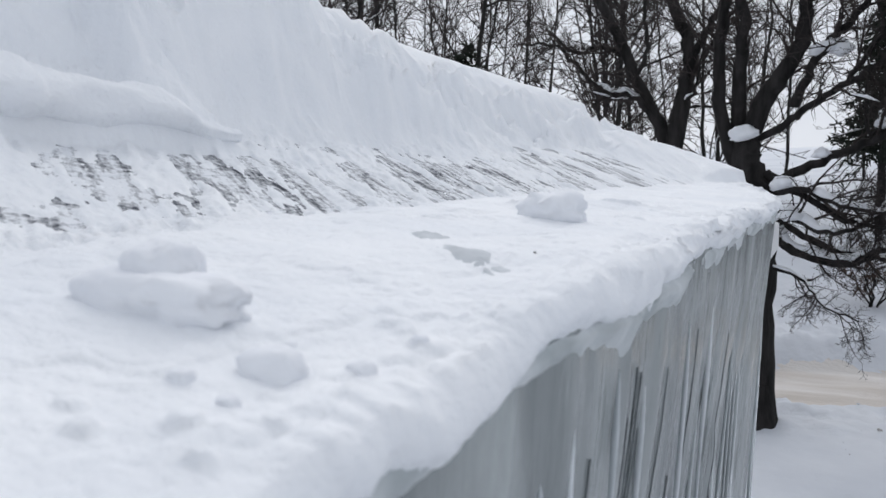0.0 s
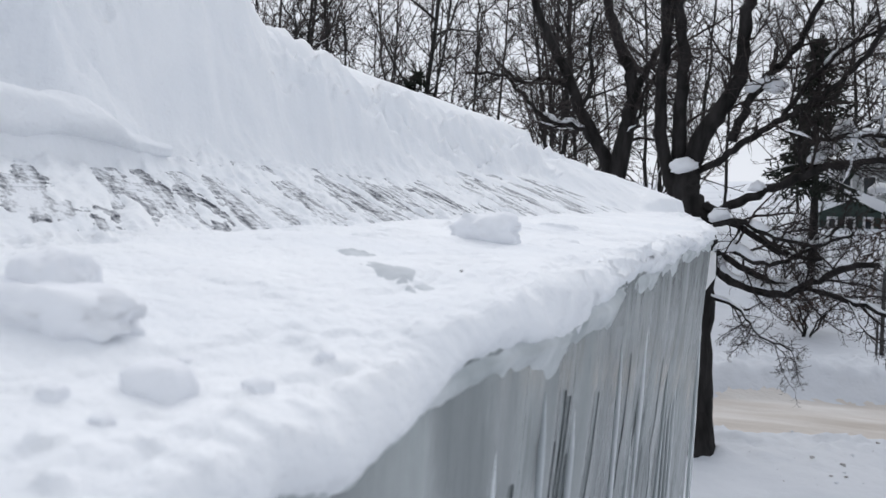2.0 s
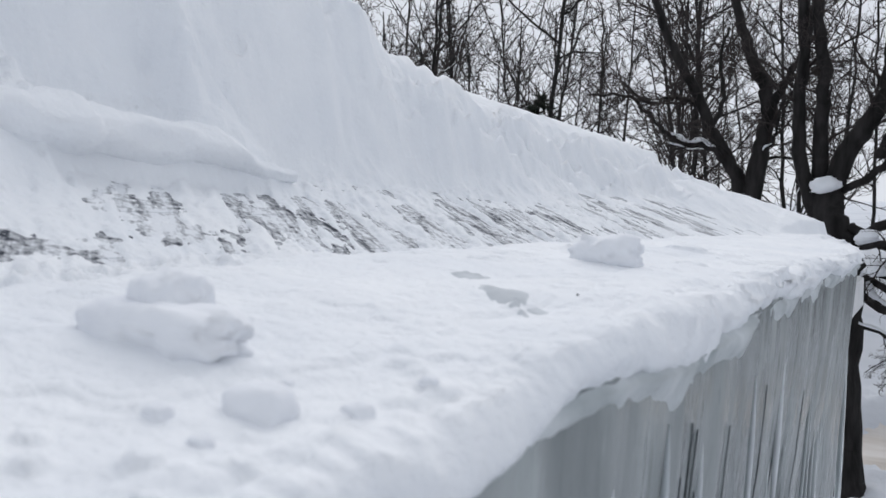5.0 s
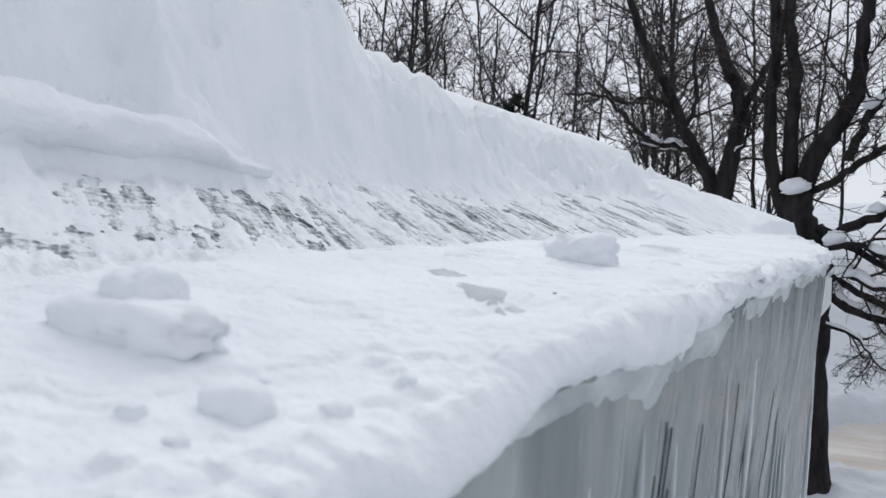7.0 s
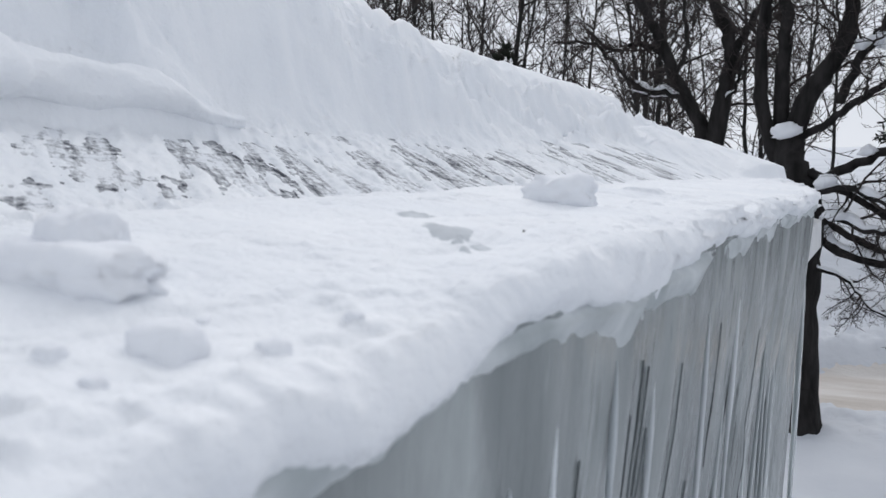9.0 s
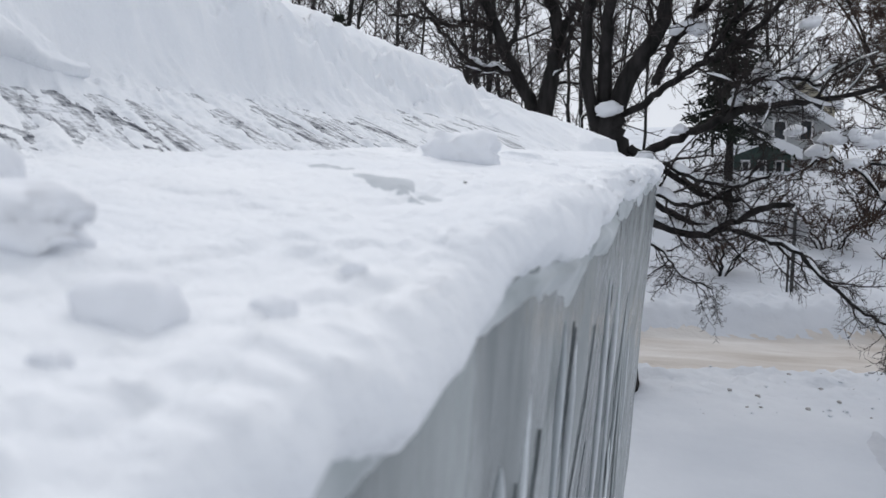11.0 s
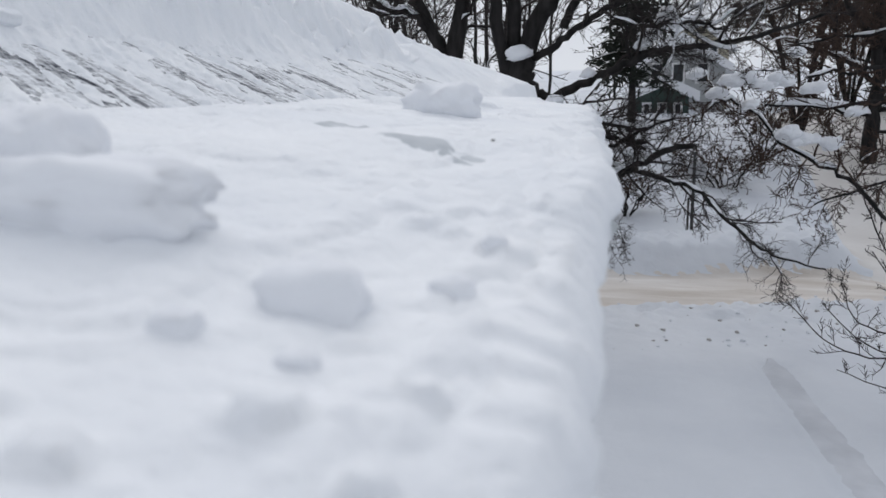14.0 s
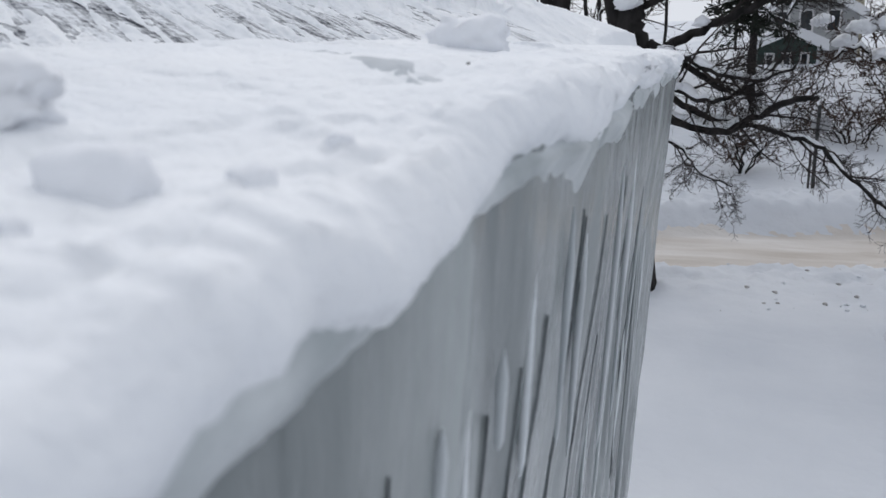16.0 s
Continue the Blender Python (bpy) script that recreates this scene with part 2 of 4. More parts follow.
CLODS = ((-0.053, -0.138, 0.005, 0.004), (-0.036, -0.050, 0.006, 0.005), (-0.052, -0.184, 0.007, 0.006), (-0.031, -0.162, 0.005, 0.005),
         (-0.078, -0.205, 0.007, 0.006), (-0.030, -0.20, 0.005, 0.005), (-0.104, -0.19, 0.006, 0.004), (-0.018, -0.125, 0.006, 0.005), (-0.062, -0.03, 0.007, 0.003),
         (-0.25, 0.40, 0.030, 0.007), (-0.215, 0.60, 0.030, 0.008), (-0.25, 0.72, 0.04, 0.010), (-0.18, 0.95, 0.03, 0.010), (-0.09, 0.62, 0.02, 0.006))
LOOSE = ((-0.043, -0.093, 0.0075), (-0.076, -0.114, 0.0140), (-0.096, -0.148, 0.0060), (-0.066, -0.154, 0.0050), (-0.036, -0.050, 0.0045), (-0.060, -0.178, 0.0040), (-0.088, -0.085, 0.0040))
# places where the shovel bared the shingles: way up, along, reach up, reach along, depth
BARED = ((0.535, 0.235, 0.035, 0.040, 1.0), (0.62, 0.285, 0.035, 0.035, 0.75), (0.69, 0.425, 0.012, 0.040, 0.9), (0.56, 0.41, 0.05, 0.07, 0.5),
         (0.50, 0.67, 0.022, 0.05, 1.0), (0.575, 0.76, 0.04, 0.06, 0.6), (0.64, 1.24, 0.07, 0.14, 0.8), (0.53, 1.19, 0.03, 0.10, 0.7),
         (0.53, 1.65, 0.035, 0.16, 0.9), (0.68, 1.75, 0.06, 0.20, 0.6), (0.66, 2.5, 0.06, 0.30, 0.8), (0.70, 3.3, 0.05, 0.25, 0.9), (0.52, 0.02, 0.022, 0.03, 0.8), (0.60, 0.03, 0.05, 0.02, 0.5))


def snow_height(s, y):
    """The snow's top over the plan: s is the way up from the eave, y along it."""
    inner = 0.415 + 0.022 * fbm(y * 5, y * 0, 3, 5) - 0.13 * smooth(3.3, 4.0, y)
    bench = -0.012 + 0.022 * smooth(-0.2, 0.25, y) + 0.105 * np.clip(s, 0, 0.22) + 0.006 * smooth(0.22, 0.34, s)
    bench = bench + 0.004 * fbm(s * 7, y * 7, 3, 1) + 0.0009 * fbm(s * 26, y * 20, 4, 2, 0.6) + 0.0005 * fbm(s * 90, y * 75, 2, 3)
    # wind-crusted plates with small steps
    plate = fbm(s * 15 + 3, y * 9, 3, 7, 0.55)
    bench = bench + 0.0022 * smooth(-0.03, 0.06, plate) + 0.0014 * smooth(0.30, 0.36, plate)
    near = smooth(0.35, -0.05, y)
    bench = bench + near * (0.0018 * fbm(s * 22, y * 22, 2, 9, 0.5) + 0.0012 * np.clip(fbm(s * 60, y * 60, 3, 10, 0.6) - 0.25, 0, 1))
    for cx, cy, r, hgt in CLODS:
        d = np.sqrt((s + cx) ** 2 + ((y - cy) * np.where(y < cy, 1.4, 0.9)) ** 2) / r
        d = d * (1 + 0.22 * fbm(s * 95, y * 95, 2, 4))
        bench = bench + 0.62 * hgt * smooth(1.1, 0.72, d)
    top = 0.70 + 0.04 * fbm(y * 2.2, y * 0 + 5, 3, 6) + 0.16 * smooth(1.0, 3.0, y) + 0.05 * smooth(0.45, 0.95, y)
    # thin scraped snow on the shingles, with streaks down the slope
    lane = y - 0.65 * s
    far = smooth(0.10, 0.6, y)
    streak = fbm(s * 3.5, lane * 17, 4, 31, 0.65)
    patchy = fbm(s * 7, y * 5.0, 4, 38, 0.6)
    crumbs = fbm(s * 60, y * 60, 3, 35, 0.7) * smooth(2.8, 1.8, y)
    fine = fbm(s * 16, lane * 62, 3, 37, 0.65) * smooth(3.4, 2.4, y)
    bare = smooth(0.425, 0.47, s) * smooth(top + 0.07, top - 0.03, s) * smooth(-0.9, -0.2, y)
    dark = (0.25 + 0.45 * far) * streak + 0.16 * patchy + crumbs * (0.34 - 0.22 * far) + (0.18 + 0.16 * far) * fine - 0.06 + 0.20 * far
    for cs, cy, rs, ry, deep in BARED:
        dark = dark + 0.78 * deep * np.exp(-((s - cs) / rs) ** 2 - ((y - cy - 0.65 * (s - cs)) / ry) ** 2)
    # the slot along the foot of the scraped strip
    foot = np.abs(s - 0.505 + 0.48 * (y - 0.045)) / 0.016
    dark = dark + 0.45 * np.exp(-foot * foot) * smooth(0.16, 0.10, y) * smooth(-0.3, -0.02, y)
    ridges = fbm(s * 8, lane * 24, 4, 36, 0.6)
    thin = 0.0085 + (0.0034 + 0.0016 * far) * ridges + (0.0070 - 0.0034 * far) * crumbs + 0.0024 * fine + 0.0024 * patchy - bare * 0.0150 * np.clip(dark + 0.34, -0.15, 1.0)
    low = deck_z(s) + np.clip(thin, -0.004, 0.024) + 0.122 * smooth(3.35, 3.85, y)
    # the cut face and the deep blanket above it
    lip = top + 0.24 + 0.05 * fbm(y * 3.1, y * 0 + 9, 3, 8)
    blanket = 0.081 + 0.006 * smooth(0.6, 1.0, y) * smooth(3.2, 2.0, y) + SLOPE * s + 0.012 * fbm(s * 2.5, y * 2.5, 4, 11) * smooth(3.5, 0.8, y) + 0.006 * fbm(s * 9, y * 9, 3, 12)
    blanket = blanket - 0.10 * smooth(1.1, 0.6, s) * smooth(3.2, 4.0, y)
    rough = 0.034 * fbm(s * 14, y * 5.5, 4, 14, 0.45) + 0.03 * np.clip(0.35 - np.abs(fbm(s * 9, y * 6, 3, 13)), 0, 1) - 0.020 * np.abs(fbm(s * 5 + y, lane * 15, 4, 15)) * smooth(0.5, 1.4, y) + 0.007 * fbm(s * 38, y * 30, 3, 16, 0.6)
    # shovelled drift with one clean-cut recess in it
    notch = smooth(0.17, 0.20, y) * smooth(0.44, 0.40, y)
    front = s - 0.765 - 0.055 * notch + 0.018 * (1 - 0.8 * notch) * fbm(s * 14, y * 5, 4, 17)
    drift = smooth(1.9, 0.35, y) * smooth(0, 0.085 - 0.045 * notch, front) * (0.20 + 0.03 * fbm(s * 4, y * 4, 3, 18))
    ledge = smooth(0.62, 0.42, y) * (smooth(0.695, 0.72, s + 0.015 * fbm(y * 7, y * 0, 2, 19)) * 0.062)
    warp = 0.050 * fbm(s * 12, y * 4, 3, 52) + 0.018 * np.abs(fbm(s * 5, lane * 9, 3, 54)) * smooth(0.6, 1.3, y) + 0.02 * np.clip(fbm(s * 22, y * 11, 3, 55), 0, 1)
    f = (s + warp * (1 - 0.8 * notch) * smooth(1.5, 1.0, s) - top - 0.075 * notch) / (lip - top - 0.10 * notch)
    f = 0.55 * smooth(0, 1, f) + 0.45 * smooth(-0.35, 1.25, f)
    face = 4 * f * (1 - f)
    above = smooth(top - 0.05, top + 0.05, s)
    high = low * (1 - f) + blanket * f + rough * (1 - 0.8 * notch) * (0.55 * smooth(1.6, 0.9, s) + face) * above + drift + ledge
    k = smooth(inner - 0.02, inner + 0.05 - 0.04 * smooth(3.3, 3.8, y), s)
    return bench * (1 - k) + high * k


def rim_lobes(y, v):
    """Broken lobes along the snow's rim; v runs from the top over the edge."""
    big = 0.75 + 0.25 * smooth(0.0, 0.7, y)
    a = 0.016 * fbm(y * 11, v * 1.1, 3, 41, 0.55) + 0.012 * np.abs(fbm(y * 26, v * 2.4, 3, 42, 0.55))
    b = (0.004 + 0.005 * smooth(0.1, 0.35, y)) * np.abs(fbm(y * 55, v * 5.0, 3, 45)) + 0.0022 * fbm(y * 130, v * 9.0, 2, 46)
    return (0.5 * a + 0.6 * b) * big * (0.35 + 0.65 * smooth(-0.15, 0.5, y)) + 0.001


def build_roof():
    roof = thing("house_roof", (0, 0, 0), "low shingled roof under deep shovelled snow, ice along its eave", "roof", kind="structure")
    # snow sheet: an edge that curls over the eave, then the height field
    curl = [(-0.020, -0.040), (-0.009, -0.037), (-0.003, -0.032), (0.000, -0.026), (0.001, -0.020), (0.000, -0.0145), (-0.003, -0.009), (-0.007, -0.005), (-0.012, -0.002)]
    ys = graded([(-1.6, -0.45, 0.02), (-0.45, -0.27, 0.005), (-0.27, 0.06, 0.0022), (0.06, 1.3, 0.0036), (1.3, 2.2, 0.007), (2.2, RAKE, 0.011)])
    ss = graded([(0.02, 0.16, 0.0022), (0.16, 0.38, 0.0042), (0.38, 0.78, 0.0036), (0.78, 0.95, 0.006), (0.95, 1.5, 0.016), (1.5, 5.6, 0.06)])
    edge = eave_x(ys)
    n = len(ys)
    xs, zs = [], []
    level = snow_height(np.full(n, 0.02), ys) + 0.8 * (0.5 * rim_lobes(ys + 0.7, ys * 0 + 0.6) - 0.003)
    for k, (dx, dz) in enumerate(curl):
        big = 0.5 + 0.5 * smooth(0.0, 0.7, ys)
        lump = rim_lobes(ys, ys * 0 + 1.2 - k * 0.2)
        xs.append(edge + dx + lump * (0.2, 0.3, 0.45, 0.7, 0.9, 1, 1, 1, 1)[k])
        zs.append(level + dz * (0.80 + 0.32 * smooth(0.05, -0.12, ys) + 0.55 * np.exp(-((ys - 0.27) / 0.16) ** 2) + 0.15 * smooth(0.1, 0.6, ys)) + big * 0.005 * fbm(ys * 22, ys * 0 + k * 0.8, 4, 43, 0.6) + dz * 0.16 * fbm(ys * 13, ys * 0, 3, 44))
    s2, y2 = np.meshgrid(ss, ys, indexing="xy")
    h = snow_height(s2, y2)
    x2 = edge[:, None] * smooth(0.3, 0.0, s2) - s2
    soft = smooth(0.075, 0.0, s2)
    steep = smooth(0.70, 0.80, s2) * smooth(1.25, 0.98, s2)
    x2 = x2 + steep * 0.016 * fbm(s2 * 22, y2 * 9, 3, 23, 0.45)
    x2 = x2 + rim_lobes(y2, -0.2 - s2 * 12) * soft
    h = h + soft * (0.5 * rim_lobes(y2 + 0.7, s2 * 30) - 0.003)
    x = np.concatenate([np.array(xs).T, x2], 1)
    z = np.concatenate([np.array(zs).T, h], 1)
    y = np.repeat(ys[:, None], x.shape[1], 1)
    # the gable end rolls down over the rake
    wob = 0.05 * fbm(x[-1] * 3, x[-1] * 0, 3, 51)
    y = y + wob[None, :] * smooth(3.4, RAKE, y)
    x_rows, y_rows, z_rows = [x], [y], [z]
    for dy, dz in ((0.03, -0.02), (0.05, -0.06), (0.05, -0.13), (0.03, -0.20), (-0.05, -0.24)):
        x_rows.append(x[-1:])
        y_rows.append(y[-1:] + dy)
        z_rows.append(z[-1:] + dz)
    x, y, z = (np.concatenate(q, 0) for q in (x_rows, y_rows, z_rows))
    verts = np.stack([x, y, z], -1).reshape(-1, 3).tolist()
    piece("snow_cover", verts, sheet_faces(*x.shape), SNOW, roof, "deep white snow, cut back and scraped near the eave")
    # a rolled lip of snow that overhangs the scraped strip
    ly = np.arange(-1.2, 0.60, 0.006)
    la = np.linspace(0, 2 * math.pi, 25)[:-1]
    a2, y2 = np.meshgrid(la, ly, indexing="xy")
    fade = smooth(0.60, 0.40, y2)
    rad = (0.012 + 0.024 * fade) * (1 + 0.22 * fbm(y2 * 9, np.cos(a2) * 1.2 + np.sin(a2), 4, 91) + 0.05 * fbm(y2 * 40, a2 * 3, 2, 92))
    rad = rad * (1 + 0.22 * smooth(0.245, 0.225, y2))
    mid_s = 0.725 + 0.02 * fbm(y2 * 3.5, y2 * 0, 2, 93) - 0.02 * smooth(0.3, 0.58, y2)
    mid_z = deck_z(0.715) + 0.052 - 0.030 * (1 - fade) + 0.008 * fbm(y2 * 4, y2 * 0, 2, 94)
    lx, lz = -(mid_s - 1.25 * rad * np.cos(a2)), mid_z + 0.85 * rad * np.sin(a2)
    ring = len(la)
    lf = [(i * ring + k, i * ring + (k + 1) % ring, (i + 1) * ring + (k + 1) % ring, (i + 1) * ring + k) for i in range(len(ly) - 1) for k in range(ring)]
    piece("snow_ledge", np.stack([lx, y2, lz], -1).reshape(-1, 3).tolist(), lf, SNOW, roof, "rolled ledge of snow over the scraped strip")
    # shingle deck: courses with a small step each
    courses = np.arange(0.10, 5.6, 0.125)
    bm = bmesh.new()
    for s in courses:
        a = [(-s, -1.6, deck_z(s) + 0.0012), (-s, RAKE, deck_z(s) + 0.0012), (-s - 0.125, RAKE, deck_z(s + 0.125)), (-s - 0.125, -1.6, deck_z(s + 0.125)),
             (-s, -1.6, deck_z(s) - 0.0012), (-s, RAKE, deck_z(s) - 0.0012)]
        v = [bm.verts.new(p) for p in a]
        bm.faces.new((v[0], v[1], v[2], v[3]))
        bm.faces.new((v[4], v[5], v[1], v[0]))
    part("shingle_deck", bm, DECK, roof, "dark wet asphalt shingles showing through the snow")
    # boards under the deck and the ice dam's body
    bm = bmesh.new()
    rows = [(-0.10, -0.17), (-5.7, deck_z(5.7) - 0.05), (-5.7, deck_z(5.7) - 0.16), (-0.10, -0.30)]
    a = [bm.verts.new((q[0], -1.6, q[1])) for q in rows]
    b = [bm.verts.new((q[0], RAKE - 0.03, q[1])) for q in rows]
    for i in range(4):
        j = (i + 1) % 4
        bm.faces.new((a[i], a[j], b[j], b[i]))
    bm.faces.new(a[::-1])
    bm.faces.new(b)
    part("fascia", bm, TRIM, roof, "white painted eave boards")


build_roof()


def build_walls():
    wall = thing("wall_east", (-0.62, 1.15, -3.3), "grey clapboard wall under the eave", "wall", kind="structure")
    for k in range(25):
        z = 0.02 + k * 0.125
        bm = bmesh.new()
        v = [bm.verts.new(p) for p in ((0.0, -2.75, z), (0.0, 2.7, z), (-0.016, 2.7, z + 0.13), (-0.016, -2.75, z + 0.13), (-0.03, 2.7, z), (-0.03, -2.75, z))]
        bm.faces.new((v[0], v[1], v[2], v[3]))
        bm.faces.new((v[5], v[4], v[1], v[0]))
        part("clapboard", bm, SIDING, wall)
    box_part("wall_core", -0.17, -0.032, -2.75, 2.7, 0.0, 3.12, SIDING, wall)
    gable = thing("wall_north", (-0.62, 3.85, -3.3), "grey gable wall at the end of the roof", "wall", kind="structure")
    bm = bmesh.new()
    outline = [(-5.0, 0.0), (-0.1, 0.0), (-0.1, 3.1), (-5.0, 3.1 + 4.6 * SLOPE)]
    a = [bm.verts.new((q[0], -0.1, q[1])) for q in outline]
    b = [bm.verts.new((q[0], 0.0, q[1])) for q in outline]
    for i in range(4):
        j = (i + 1) % 4
        bm.faces.new((a[j], a[i], b[i], b[j]))
    bm.faces.new(a)
    bm.faces.new(b[::-1])
    part("gable_panel", bm, SIDING, gable)


build_walls()


def column(cx, cy, z0, z1, r0, r1, lean, seed, sides=8, rings=14, flat=1.0):
    """A hanging icicle: a ribbed, tapering column that leans in towards the wall."""
    rng = random.Random(seed)
    verts, faces = [], []
    phase, wob = rng.uniform(0, 6), rng.uniform(0.002, 0.006)
    for i in range(rings + 1):
        t = i / rings
        z = z0 + (z1 - z0) * t
        r = r0 + (r1 - r0) * t ** 0.8
        r *= 1 + 0.12 * math.sin(22 * t * (z0 - z1) + phase) + 0.06 * math.sin(51 * t * (z0 - z1) + phase * 2)
        if t < 0.3:
            r *= 0.15 + 0.85 * (t / 0.3)
        if t > 0.93:
            r *= max(0.08, (1 - t) / 0.07)
        ox = cx + lean * (z - z0) + wob * math.sin(4 * z + phase)
        oy = cy + wob * math.cos(3.1 * z + phase)
        for k in range(sides):
            a = 2 * math.pi * k / sides + phase
            verts.append((ox + r * flat * math.cos(a), oy + r * math.sin(a), z))
    for i in range(rings):
        for k in range(sides):
            j = (k + 1) % sides
            faces.append((i * sides + k, i * sides + j, (i + 1) * sides + j, (i + 1) * sides + k))
    faces.append(tuple(range(sides))[::-1])
    return verts, faces


LEAN = 0.062


def ice_front(y, z):
    """How far out the fused sheet stands, along the eave and down it."""
    depth = smooth(-0.05, -0.5, z)
    wide = fbm(y * 4.5, z * 0.35, 2, 61, 0.4)
    flute = (0.40 + 0.60 * smooth(0.2, 1.2, y)) * (0.020 * wide + 0.008 * np.abs(fbm(y * 9 + 2 * wide, z * 0.8, 2, 62)) + 0.0012 * np.abs(fbm(y * 40, z * 2.5, 2, 63)) * (1 + wide) + 0.0022 * fbm(y * 24, z * 14, 3, 60))
    flute = flute + 0.0030 * fbm(y * 15, z * 9, 3, 56) * smooth(0.7, 0.1, y)
    x = eave_x(y) - 0.008 + LEAN * (z + 0.06) + flute * (0.10 + 0.90 * depth) - 0.022 * depth
    return np.minimum(x, eave_x(y) - 0.004 + LEAN * (z + 0.06))


# shaded gaps between the fused columns, painted as dark slivers: along the eave, top, foot, width
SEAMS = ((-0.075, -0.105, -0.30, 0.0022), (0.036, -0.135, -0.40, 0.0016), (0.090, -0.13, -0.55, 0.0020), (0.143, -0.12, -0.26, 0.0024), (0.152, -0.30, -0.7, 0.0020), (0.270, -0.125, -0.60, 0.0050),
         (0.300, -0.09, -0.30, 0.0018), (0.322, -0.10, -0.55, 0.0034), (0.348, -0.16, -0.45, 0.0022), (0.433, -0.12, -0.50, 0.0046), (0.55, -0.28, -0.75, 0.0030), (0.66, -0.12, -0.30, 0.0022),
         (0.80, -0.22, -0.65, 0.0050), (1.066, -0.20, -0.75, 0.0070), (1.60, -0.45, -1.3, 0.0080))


def seam(y0, top, foot, width, seed):
    """A ragged dark sliver, just proud of the ice, that paints a gap's shade between two columns."""
    rows = 46
    z = np.linspace(top, foot, rows)
    y = y0 + (0.004 + 0.006 * max(y0, 0)) * fbm(z * 6, z * 0 + seed, 3, 66)
    t = np.linspace(0, 1, rows)
    half = 0.5 * width * np.clip(np.sin(np.pi * t) ** 0.4, 0, 1) * np.clip(0.75 + 1.1 * fbm(z * 26, z * 0 + seed * 3.1, 3, 59), 0.04, 1.6)
    verts = []
    for k, out in ((-1.0, -0.0030), (-0.5, 0.0008), (0.0, 0.0014), (0.5, 0.0008), (1.0, -0.0030)):
        verts.append(np.stack([ice_front(y + k * half, z) + out, y + k * half, z], -1))
    return np.stack(verts, 1).reshape(-1, 3).tolist(), sheet_faces(rows, 5)


def build_curtain():
    curtain = thing("ice_curtain", (0, 0, 0), "grey sheet of fused icicles hanging from the snowy eave", "icicles")
    # the fused body: a fluted sheet with a front and a back
    ys = graded([(-1.5, -0.4, 0.012), (-0.4, 1.3, 0.0032), (1.3, 3.86, 0.008)])
    zs = np.concatenate([np.linspace(-0.034, -0.30, 14), np.linspace(-0.36, -1.95, 26)])
    y, z = np.meshgrid(ys, zs, indexing="xy")
    z = z + (0.012 + 0.022 * smooth(-0.2, 0.25, y)) * smooth(1.6, 0.8, y) * smooth(-0.3, -0.04, z)
    x = ice_front(y, z)
    end = smooth(3.86, 3.70, y)
    bottom = z + (0.28 * fbm(y * 4, y * 0, 3, 64) + 0.10 * fbm(y * 19, y * 0, 2, 65)) * smooth(-1.0, -1.95, z)
    xb = x - 0.05 - 0.05 * end * smooth(-1.95, -1.0, z)
    front = np.stack([x, y, bottom], -1).reshape(-1, 3)
    rear = np.stack([xb, y, bottom], -1).reshape(-1, 3)
    rows, cols = x.shape
    faces = sheet_faces(rows, cols)
    n = rows * cols
    faces += [tuple(n + i for i in f[::-1]) for f in faces]
    for r in range(rows - 1):
        for c in (0, cols - 1):
            a, b = r * cols + c, (r + 1) * cols + c
            faces.append((a, b, n + b, n + a))
    for c in range(cols - 1):
        a = (rows - 1) * cols + c
        faces.append((a, a + 1, n + a + 1, n + a))
        faces.append((c, n + c, n + c + 1, c + 1))
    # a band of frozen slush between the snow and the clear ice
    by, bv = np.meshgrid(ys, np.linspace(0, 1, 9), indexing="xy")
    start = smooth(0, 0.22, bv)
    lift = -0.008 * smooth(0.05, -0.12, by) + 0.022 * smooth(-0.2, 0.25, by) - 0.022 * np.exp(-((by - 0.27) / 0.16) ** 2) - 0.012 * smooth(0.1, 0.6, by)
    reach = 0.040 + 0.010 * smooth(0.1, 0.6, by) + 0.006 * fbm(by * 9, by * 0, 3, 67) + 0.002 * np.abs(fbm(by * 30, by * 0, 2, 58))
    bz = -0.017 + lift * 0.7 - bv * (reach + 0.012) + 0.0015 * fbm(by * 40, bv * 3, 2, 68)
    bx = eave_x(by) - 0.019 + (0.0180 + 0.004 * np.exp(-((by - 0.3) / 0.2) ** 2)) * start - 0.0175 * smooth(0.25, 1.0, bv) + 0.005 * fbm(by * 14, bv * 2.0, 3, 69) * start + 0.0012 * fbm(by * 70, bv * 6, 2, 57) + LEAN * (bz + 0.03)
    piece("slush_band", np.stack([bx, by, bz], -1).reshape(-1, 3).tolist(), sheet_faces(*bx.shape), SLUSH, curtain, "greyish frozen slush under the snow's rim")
    piece("ice_sheet", np.concatenate([front, rear]).tolist(), faces, ICE, curtain, "fluted grey ice")
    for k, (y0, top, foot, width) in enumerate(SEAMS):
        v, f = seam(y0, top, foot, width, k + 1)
        piece("ice_gap_dark", v, f, GAP_DARK, curtain, "dark sliver standing in for a shaded gap in the ice")
    rng = random.Random(7)
    yy = -1.4
    while yy < 3.92:
        e = float(eave_x(np.array([yy]))[0])
        near = 0.32 + 0.55 * min(max((yy - 0.1) / 1.0, 0), 1)
        r = rng.uniform(0.006, 0.017) * near * (1.5 if rng.random() < 0.12 else 1)
        top = rng.uniform(-0.035, -0.06) if rng.random() < 0.75 else rng.uniform(-0.12, -0.5)
        low = rng.uniform(-1.7, -2.5) if rng.random() < 0.55 else top - rng.uniform(0.25, 1.3)
